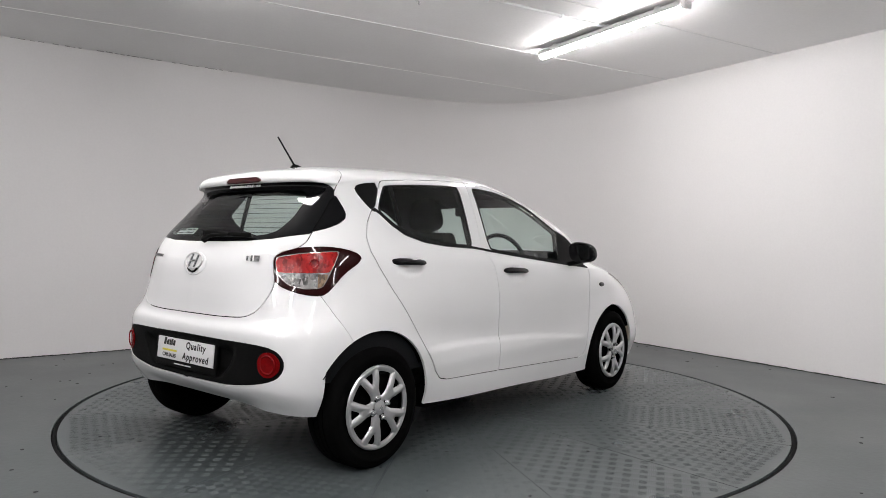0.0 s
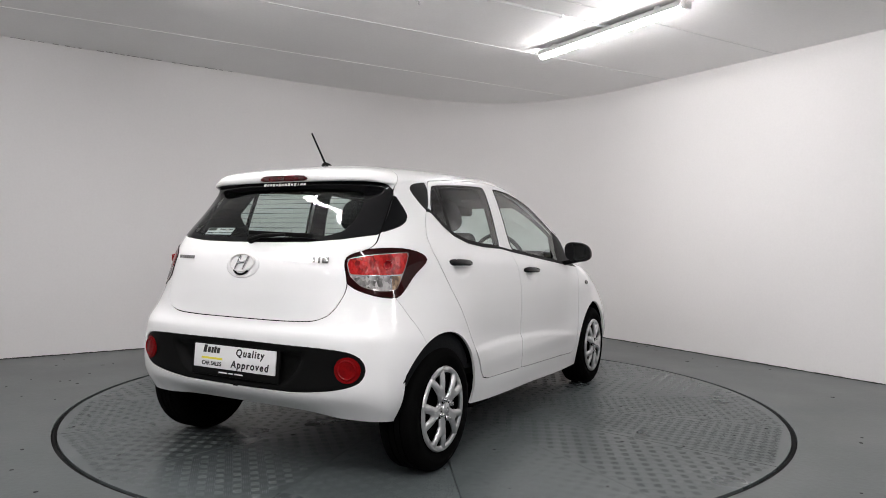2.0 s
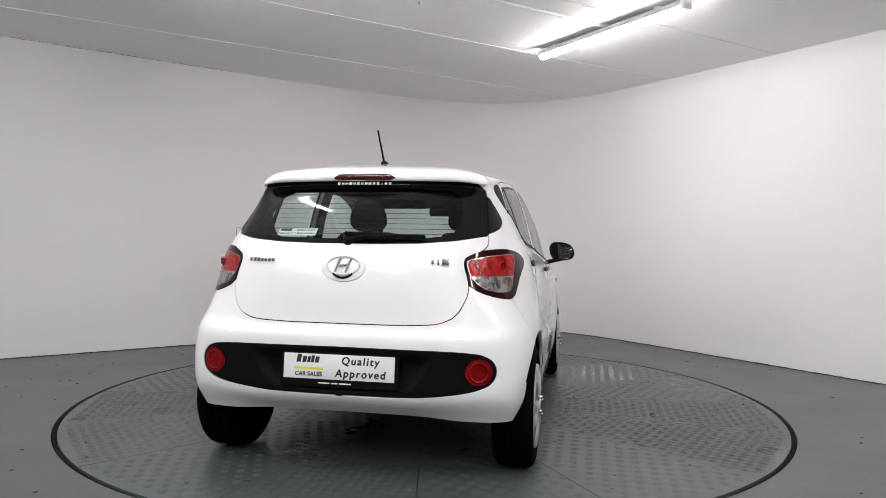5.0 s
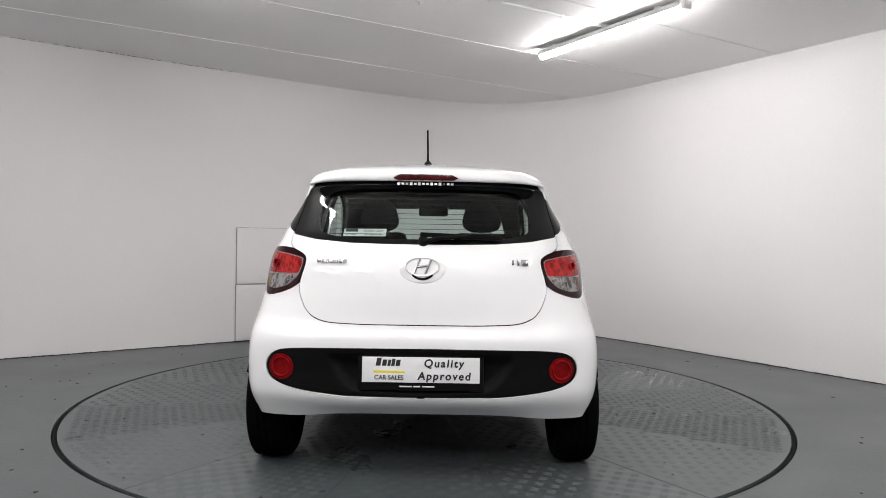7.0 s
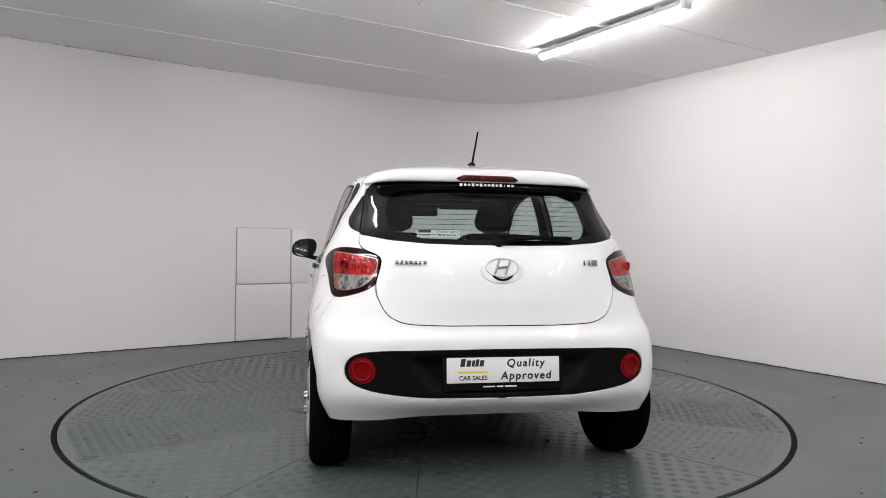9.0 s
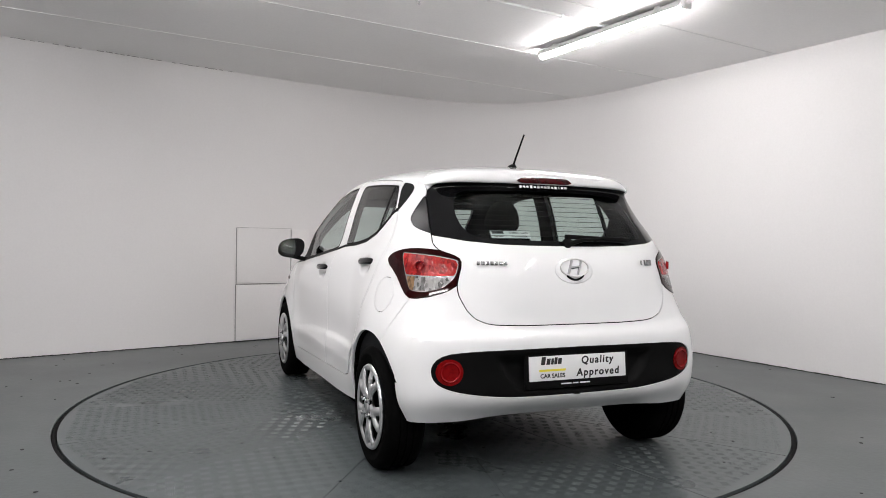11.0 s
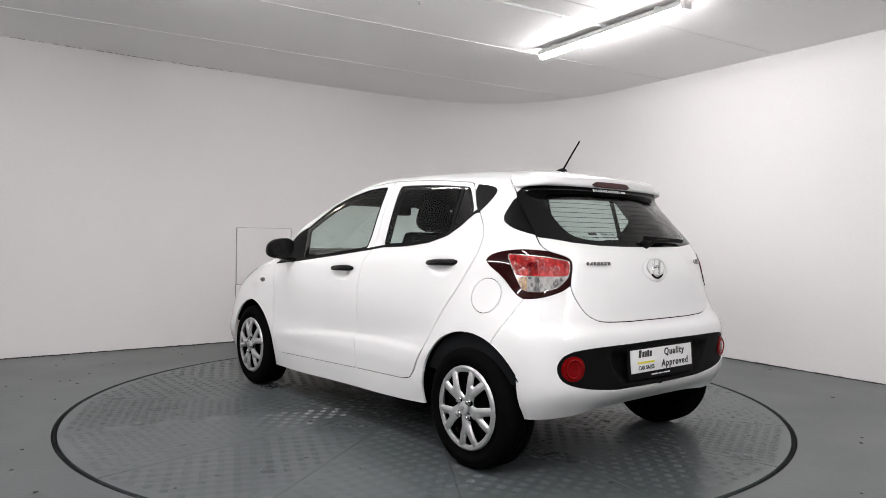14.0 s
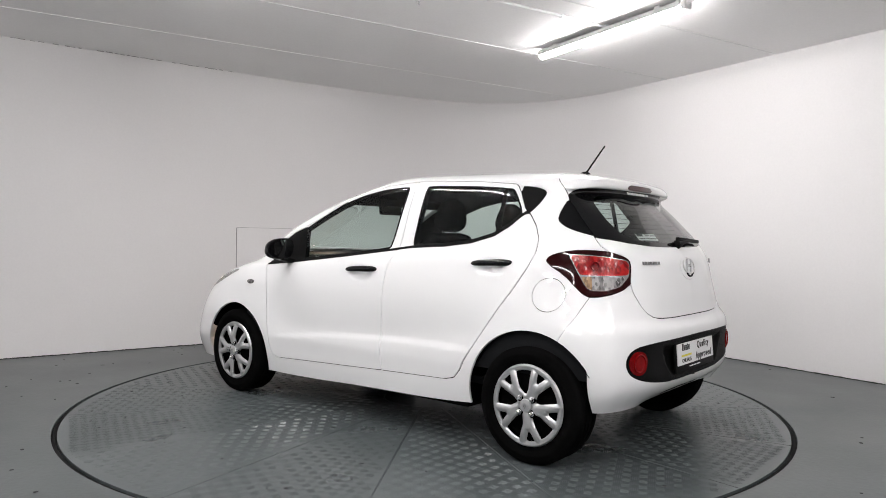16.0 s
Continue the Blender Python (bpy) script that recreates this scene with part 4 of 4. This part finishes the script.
def build_car():
    car = thing("car", "white five-door hatchback parked on a turntable, seen from behind", "car")
    seams = []
    m = skin_mesh()
    # wheel arches
    for y, z, r in ((-1.192, .278, .360), (1.197, .265, .350)):
        d = np.hypot(m[0][:, 1] - y, (m[0][:, 2] - z) * 1.0) - r
        d = np.maximum(d, -1.492 - m[0][:, 1])
        d = np.where(m[0][:, 0] > .3, d, 9)
        _, m = clip(m, d)
    # tailgate with its glass, spoiler and brake strip
    gate, m = carve(m, lambda q: np.maximum(rear_of(crisp(TAILGATE, .02), q), q[0][:, 1] - np.interp(q[0][:, 2], [1.20, 1.285, 1.332, 1.385, 1.45], [-1.29, -1.262, -1.235, -1.175, -1.12])), seams, .0045)
    lamp, m = carve(m, lambda q: np.where(q[0][:, 1] < 0, corner_of(soften(LAMP), q), 9), seams, .003)
    glass, gate = carve(gate, lambda q: np.where(q[0][:, 7] < 79.0 / 108, rear_of(REAR_GLASS, q), 9), seams, .002)
    clear, frit = clip(glass, rear_of(soften(CLEAR_GLASS), glass))
    strip, gate = carve(gate, lambda q: np.where(q[0][:, 1] < -1.30, rear_of(BRAKE_STRIP, q), 9), seams, .002)
    spoiler, gate = clip(gate, 78.9 / 108 - gate[0][:, 7])
    wedge, m = carve(m, lambda q: side_of(soften(WEDGE), q), seams, .002)
    quarter, m = carve(m, lambda q: side_of(soften(QUARTER), q), seams, .002)
    # rear bumper
    def bumper_edge(q):
        z = q[0][:, 2]
        line = np.interp(z, [.3, .618, .72, .82], [-1.20, -1.358, -1.420, -1.466])
        return np.maximum(z - .88, q[0][:, 1] - line)
    bumper, m = carve(m, bumper_edge, seams, .003)
    insert, bumper = carve(bumper, lambda q: np.where(q[0][:, 1] < -1.5, rear_of(soften(INSERT), q), 9), seams, .003)
    disc, insert = clip(insert, np.hypot(insert[0][:, 0] - .599, insert[0][:, 2] - .511) - .055)
    # number plate niche pressed into the insert
    d = insert[0].copy()
    f = np.clip(-rear_of(soften(NICHE), insert) / .030, 0, 1)
    d[:, 1] += .028 * f * f * (3 - 2 * f)
    t = insert[1]
    fn = np.cross(d[t[:, 1], :3] - d[t[:, 0], :3], d[t[:, 2], :3] - d[t[:, 0], :3])
    no = np.zeros((len(d), 3))
    for k in range(3):
        np.add.at(no, t[:, k], fn)
    no[np.abs(d[:, 0]) < 1e-6, 0] = 0
    d[:, 3:6] = no / (np.linalg.norm(no, axis=1, keepdims=True) + 1e-15)
    insert = (d, t)
    # doors and panes
    rear_door, m = carve(m, lambda q: side_of(REAR_DOOR, q), seams, .0045)
    front_door, m = carve(m, lambda q: side_of(FRONT_DOOR, q), seams, .0045)
    rear_pane, rear_door = carve(rear_door, lambda q: side_of(crisp(REAR_WINDOW, .014), q), seams, .002)
    sail, front_door = carve(front_door, lambda q: side_of(SAIL, q), seams, .002)
    front_pane, front_door = carve(front_door, lambda q: side_of(crisp(FRONT_WINDOW, .014), q), seams, .002)
    screen, m = carve(m, lambda q: np.where(q[0][:, 1] > .2, rear_of(WINDSCREEN, q), 9), seams, .003)
    head, m = carve(m, lambda q: np.where(q[0][:, 6] > .6, side_of(soften(HEADLAMP), q), 9), seams, .003)
    bonnet, m = carve(m, lambda q: np.where(q[0][:, 6] > .6, np.maximum(np.maximum(q[0][:, 0] - .63 + .12 * (q[0][:, 1] - 1.0), .80 - q[0][:, 2]), q[0][:, 2] - .965), 9), seams, .004)
    cap, shell_left = carve(m, lambda q: np.hypot(q[0][:, 1] + 1.277, q[0][:, 2] - .81) - .079, seams_left := [], .003)
    rear_belt, rear_door = belt(rear_door)
    front_belt, front_door = belt(front_door)
    rear_door = press(rear_door)
    front_door = press(front_door)
    rear_door = dent(rear_door, (-.935, .930), (.12, .055), .020)
    front_door = dent(front_door, (-.012, .866), (.115, .055), .020)

    def sided(name, piece, mat, label="", flange=.012, lift=0.0, parents=None):
        made = []
        for k, q in enumerate((piece, flip(piece))):
            made.append(skin_part(name, q, mat, parents[k] if parents else car, label, flange, lift))
        return made

    skin_part("body_shell", join(m, flip(shell_left)), PAINT, car, "glossy white painted body")
    skin_part("bonnet", both(bonnet), PAINT, car)
    skin_part("fuel_flap", flip(cap), PAINT, car)
    skin_part("panel_seam", shift(join(*[both(q) for q in seams], *[flip(q) for q in seams_left]), -.007), GAP, car, "dark panel seams", flange=0)
    tailgate = skin_part("tailgate", both(gate), PAINT, car, "glossy white tailgate")
    skin_part("spoiler", both(spoiler), PAINT, tailgate)
    skin_part("rear_window", both(clear), REAR_TINT, tailgate, "tinted rear window with heating lines", flange=0)
    skin_part("window_border", both(frit), GLOSS_BLACK, tailgate, flange=.004)
    skin_part("brake_strip", both(strip), BRAKE, tailgate, "dark red high brake light", lift=.004)
    # heating lines
    for k in range(9):
        z = 1.085 + .0235 * k
        wire, _ = clip(clear, clear[0][:, 2] - z - .0011)
        wire, _ = clip(wire, z - .0011 - wire[0][:, 2])
        for q in (wire, flip(wire)):
            skin_part("heating_line", shift(q, -.003), GAP, tailgate, flange=0)
    sided("pillar_glass", wedge, PILLAR, "satin black corner panel")
    sided("quarter_panel", quarter, PLASTIC, "black quarter panel behind the door")
    bump = skin_part("rear_bumper", both(bumper), PAINT, car, "white rear bumper", flange=.02)
    ins = skin_part("bumper_insert", both(insert), PLASTIC, bump, "black grained bumper insert", lift=-.003)
    for s, q in ((1, disc), (-1, flip(disc))):
        lens = skin_part("reflector", shift(q, .002), REFLECTOR, bump, "round red reflector")
        bm = bmesh.new()
        lathe(bm, [(.044, .0), (.044, .003), (.040, .005), (.036, .003), (.034, .0)], 32, Matrix.Translation((s * .599, -1.659, .511)) @ Matrix.Rotation(s * radians(12), 4, "Z") @ Matrix.Rotation(radians(90), 4, "X"))
        part("lens_ring", bm, REFLECTOR, lens)
    # doors
    rd = sided("rear_door", rear_door, PAINT, "white rear door")
    fd = sided("front_door", front_door, PAINT, "white front door")
    sided("belt_moulding", rear_belt, PLASTIC, parents=rd, lift=.003)
    sided("belt_moulding", front_belt, PLASTIC, parents=fd, lift=.003)
    seal, rear_clear = clip(rear_pane, -(side_of(crisp(REAR_WINDOW, .014), rear_pane) + .008))
    sided("window_seal", seal, PLASTIC, parents=rd, lift=.001)
    lean = lambda q: q[0][:, 1] + .92 + .02 * (1.2 - q[0][:, 2])
    fore, aft = clip(rear_clear, .011 - lean(rear_clear))
    bar, aft = clip(aft, -.011 - lean(aft))
    rear_clear = join(fore, aft)
    sided("divider_bar", bar, PLASTIC, parents=rd, lift=.001)
    sided("window", rear_clear, TINT, "green tinted side window", parents=rd, flange=0)
    seal, front_clear = clip(front_pane, -(side_of(crisp(FRONT_WINDOW, .014), front_pane) + .010))
    sided("window_seal", seal, PLASTIC, parents=fd, lift=.001)
    sided("window", front_clear, TINT, "green tinted side window", parents=fd, flange=0)
    sided("mirror_sail", sail, PLASTIC, "black mirror mounting panel", parents=fd)
    skin_part("windscreen", both(screen), TINT, car, "green tinted windscreen", flange=0)
    heads = sided("headlight", head, CLEAR_LENS, "clear headlight, lit warm")
    for s, lampo in ((1, heads[0]), (-1, heads[1])):
        part("bulb", lathe(bmesh.new(), [(.045, 0), (.03, .003), (0, .004)], 24, Matrix.Translation((s * .53, 1.750, .72)) @ Matrix.Rotation(radians(-90), 4, "X")), BULB, lampo, "warm lit bulb")
    # tail lamps: dark red housing with a bright frame, red and clear lenses set in it
    frame_f = corner_of(crisp(LAMP_FRAME, .010), lamp)
    inner, rim = clip(lamp, frame_f)
    red, inner = clip(inner, corner_of(crisp(LAMP_RED, .008), inner))
    clear_l, inner = clip(inner, corner_of(crisp(LAMP_CLEAR, .008), inner))
    amber, clear_l = clip(clear_l, -((clear_l[0][:, 0] + clear_l[0][:, 1]) / math.sqrt(2) + .545))
    lamps = sided("tail_light", rim, DARK_RED, "red tail light with a dark red surround", flange=.02, lift=.004)
    sided("lamp_frame", inner, LAMP_TRIM, parents=lamps, lift=.004)
    sided("red_lens", red, RED_LENS, "bright red lens", parents=lamps, lift=.0055)
    sided("clear_lens", clear_l, CLEAR_LENS, "clear reversing lens", parents=lamps, lift=.0055)
    sided("amber_lens", amber, AMBER, "amber indicator lens", parents=lamps, lift=.0055)
    for s, lampo in ((1, lamps[0]), (-1, lamps[1])):
        aim = Matrix.Translation((s * .668, -1.463, .948)) @ Matrix.Rotation(s * radians(48), 4, "Z") @ Matrix.Rotation(radians(90), 4, "X")
        for r in (.022,):
            bm = bmesh.new()
            lathe(bm, [(r, -.004), (r - .003, .010 - r * .1), (r - .007, .008 - r * .1), (r - .008, -.004)], 28, aim)
            part("lens_ring", bm, RED_LENS, lampo)
    # door handles
    for s in (1, -1):
        for door, y0, z0, x0 in ((rd, -.937, .947, .768), (fd, -.013, .884, .785)):
            bm = bmesh.new()
            bmesh.ops.create_uvsphere(bm, u_segments=28, v_segments=14, radius=1)
            for v in bm.verts:
                x, y, z = v.co
                g = math.sqrt((1 - abs(y) ** 5) / max(1 - y * y, 1e-4)) if abs(y) < .999 else 1
                v.co = Vector((s * (x0 + .004 + .012 * x * g - .016 * y * y), y0 + .131 * y, z0 + .0165 * z * g * (1 - .12 * y) - .003 * y * y + .004 - .005 * y))
            bmesh.ops.recalc_face_normals(bm, faces=bm.faces)
            part("door_handle", bm, GLOSS_BLACK, door[0 if s > 0 else 1], "black door handle", smooth=60)
    # side indicators
    for s in (1, -1):
        bm = bmesh.new()
        bmesh.ops.create_uvsphere(bm, u_segments=16, v_segments=8, radius=1)
        bm.transform(Matrix.Translation((s * .794, 1.035, .765)) @ Matrix.Diagonal((.009, .040, .016, 1)))
        part("side_indicator", bm, CLEAR_LENS, car, "small clear side indicator", smooth=60)
    build_mirrors(car)
    # aerial
    bm = bmesh.new()
    bmesh.ops.create_uvsphere(bm, u_segments=20, v_segments=12, radius=1)
    for v in bm.verts:
        v.co = Vector((.022 * v.co.x * (1 + .2 * v.co.y), -1.035 + .045 * v.co.y, 1.440 + .024 * max(v.co.z, -.2) * (1 - .35 * v.co.y)))
    aerial = part("aerial", bm, PLASTIC, car, "black roof aerial", smooth=60)
    part("rod", pipe(bmesh.new(), [(0, -1.048, 1.452), (0, -1.085, 1.50), (0, -1.165, 1.602)], .0058, 10, .0042), PLASTIC, aerial)
    # rear wiper
    bm = bmesh.new()
    box(bm, (.36, .014, .020), (.165, -1.582, 1.077), .005, Matrix.Rotation(radians(2), 4, "Y") @ Matrix.Rotation(radians(3), 4, "Z"))
    wiper = part("rear_wiper", bm, PLASTIC, tailgate, "black rear wiper")
    part("wiper_arm", pipe(bmesh.new(), [(.0, -1.600, 1.050), (.07, -1.602, 1.068), (.20, -1.590, 1.076)], .012, 8, .007), PLASTIC, wiper)
    part("wiper_cap", lathe(bmesh.new(), [(.024, 0), (.022, .016), (.012, .022), (0, .023)], 24, Matrix.Translation((.0, -1.585, 1.052)) @ Matrix.Rotation(radians(62), 4, "X")), PLASTIC, wiper)
    # badges: plain bright shapes
    face = Matrix.Translation((0, -1.649, .932)) @ Matrix.Rotation(radians(78), 4, "X")
    bm = bmesh.new()
    lathe(bm, [(.0, .004), (.078, .003), (.094, .0005), (.098, -.003)], 48, face @ Matrix.Diagonal((1, .60, 1, 1)))
    badge = part("badge", bm, PAINT, tailgate, "oval badge with bright ring")
    bm = bmesh.new()
    ring = [face @ Vector((.072 * math.cos(a), .012 + .040 * math.sin(a), .006)) for a in [2 * math.pi * k / 40 for k in range(41)]]
    pipe(bm, ring, .0042, 8)
    part("badge_ring", bm, SILVER, badge)
    for a, b in (((-.036, -.018), (-.012, .045)), ((.012, -.020), (.036, .042)), ((-.022, .010), (.024, .016))):
        bm = pipe(bmesh.new(), [face @ Vector((a[0], a[1], .006)), face @ Vector((b[0], b[1], .006))], .006, 8)
        part("badge_bar", bm, CHROME, badge)
    # raised black arc along the badge's lower edge
    bm = bmesh.new()
    arc = [face @ Vector((.052 * math.sin(a), .006 - .048 * math.cos(a), .005)) for a in [-.95 + 1.9 * k / 14 for k in range(15)]]
    pipe(bm, arc, .0052, 8)
    part("badge_dark_arc", bm, PLASTIC, badge)
    for k in range(7):
        x = -.452 + .0195 * k
        bm = box(bmesh.new(), (.0145, .004, .0155), (0, 0, 0), .001)
        bm.transform(Matrix.Translation((x, -1.602 - .24 * (.46 + x) + .10 * (.46 + x) ** 2, .963)) @ Matrix.Rotation(radians(-11), 4, "Z") @ Matrix.Rotation(radians(-12), 4, "X"))
        part("badge_mark", bm, DARK_REFLECTION_CHROME, tailgate)
    for x, w, h in ((.388, .010, .022), (.412, .009, .027), (.441, .030, .027)):
        bm = box(bmesh.new(), (w, .004, h), (0, 0, 0), .0015)
        bm.transform(Matrix.Translation((x, -1.618 + .24 * (x - .39), .966)) @ Matrix.Rotation(radians(11), 4, "Z") @ Matrix.Rotation(radians(-12), 4, "X"))
        part("badge_mark", bm, DARK_REFLECTION_CHROME, tailgate)
    build_plate(car)
    build_stickers(car, tailgate)
    build_cabin(car)
    # underside, arch liners, wheels
    bm = box(bmesh.new(), (1.53, 1.62, .12), (0, 0, .26), .02)
    box(bm, (.98, 3.0, .10), (0, .28, .275), .03)
    box(bm, (1.08, .12, .08), (0, -1.54, .345), .03)
    part("underbody", bm, UNDER, car, "black underbody")
    bm = pipe(bmesh.new(), [(-.30, -1.46, .40), (.05, -1.46, .40)], .05, 16)
    pipe(bm, [(-.02, -1.46, .36), (-.05, -1.53, .325), (-.06, -1.575, .318)], .017, 12)
    part("silencer", bm, ALLOY, car, "dull metal exhaust silencer")
    part("rear_axle", pipe(bmesh.new(), [(-.66, -1.19, .27), (.66, -1.19, .27)], .045, 10), UNDER, car)
    for y, z in ((-1.192, .278), (1.195, .265)):
        for s in (1, -1):
            bm = bmesh.new()
            n = 20
            rings = []
            for k in range(n + 1):
                a = math.radians(4 + 172 * k / n)
                c, sn = math.cos(a), math.sin(a)
                rings.append([bm.verts.new((s * x, y + r * c, z + r * sn)) for x, r in ((.79 if sn > .45 else .70, .357), (.70, .360), (.48, .360), (.48, .0))])
            for a, b in zip(rings, rings[1:]):
                for k in range(3):
                    bm.faces.new((a[k], a[k + 1], b[k + 1], b[k]))
            bmesh.ops.recalc_face_normals(bm, faces=bm.faces)
            part("arch_liner", bm, UNDER, car)
    for x, y in ((.805, -1.1925), (.805, 1.1925)):
        for s in (1, -1):
            build_wheel(car, Vector((s * x, y, .2835)), s < 0)
    return car


def build_plate(car):
    """Show plate in the bumper niche. Brand words are plain bars."""
    lean = Matrix.Translation((-.0, -1.687, .510)) @ Matrix.Rotation(radians(90 - 5), 4, "X")
    holder = part("plate_holder", box(bmesh.new(), (.530, .150, .012), (0, -.012, 0), .004), PLASTIC, car)
    holder.matrix_basis = lean
    plate = part("show_plate", box(bmesh.new(), (.496, .106, .006), (0, 0, .008), .002), CARD, holder, "white dealer plate lettered Quality Approved")
    z = .0118
    lettering("inscription", "Quality", .0455, INK, plate, pose(.096, .027, z), spacing=1.24, shear=.12, bold=.0014)
    lettering("inscription", "Approved", .0455, INK, plate, pose(.098, -.026, z), spacing=1.24, shear=.12, bold=.0014)
    lettering("inscription", "CAR SALES", .0255, INK, plate, pose(-.134, -.033, z), bold=.0006)
    for k, (x, w, h) in enumerate(((-.181, .020, .034), (-.156, .018, .026), (-.136, .013, .026), (-.119, .014, .030), (-.099, .018, .026))):
        bm = box(bmesh.new(), (w, h, .0012), (0, 0, 0))
        for v in bm.verts:
            v.co.x += v.co.y * .18
        bm.transform(Matrix.Translation((x + .003, .016 + h / 2, z - .0005)))
        part("name_bar", bm, INK, plate)
    part("yellow_line", box(bmesh.new(), (.132, .0095, .0012), (-.134, -.0085, z - .0005)), INK_YELLOW, plate)
    for k in range(3):
        part("name_bar", box(bmesh.new(), ((.052, .028, .052)[k], .0055, .001), ((-.064, -.016, .032)[k], -.0695, .0066)), INK_WHITE, holder)


def build_stickers(car, gate):
    """Dealer sticker inside the rear window, and a web line above it as bars."""
    lean = Matrix.Translation((-.262, -1.533, 1.090)) @ Matrix.Rotation(radians(-5), 4, "Z") @ Matrix.Rotation(radians(48), 4, "X")
    sticker = part("window_sticker", box(bmesh.new(), (.190, .046, .001), (0, 0, 0)), CARD, gate, "white dealer sticker inside the rear window")
    sticker.matrix_basis = lean
    lettering("inscription", "Dublin, Cork", .0165, INK, sticker, pose(.040, .009, .0012), spacing=1.05)
    lettering("inscription", "& Limerick", .0165, INK, sticker, pose(.040, -.011, .0012), spacing=1.05)
    lettering("inscription", "CAR SALES", .0095, INK, sticker, pose(-.060, -.014, .0012))
    part("name_bar", box(bmesh.new(), (.056, .015, .001), (-.060, .010, .001)), INK, sticker)
    for k in range(14):
        bm = box(bmesh.new(), (.0125 if k != 11 else .003, .002, .010 + .004 * (k in (0, 3, 5, 8, 10))), (0, 0, 0))
        bm.transform(Matrix.Translation((-.126 + .0192 * k, -1.371 + .0006 * abs(k - 6.5), 1.321)) @ Matrix.Rotation(radians(-20), 4, "X"))
        part("name_bar", bm, INK_WHITE, gate)


# ---- the scene ----
COVER = wheel_cover()
build_room()
build_lamps()
build_wall_panels()
build_floor_dirt()
TABLE = build_turntable()
CAR = build_car()


def motions():
    """The turntable turns at a steady 5.63 degrees a second and carries the car."""
    spin, car_rows = [], []
    for k in range(33):
        t = k / 2
        turn = Matrix.Rotation(radians(5.6275) * (t - 7.2447), 4, "Z")
        spin.append((t, turn))
        car_rows.append((t, turn @ Matrix.Translation((.0106, -.1107, .002))))
    walk(TABLE, spin)
    walk(CAR, car_rows)


motions()
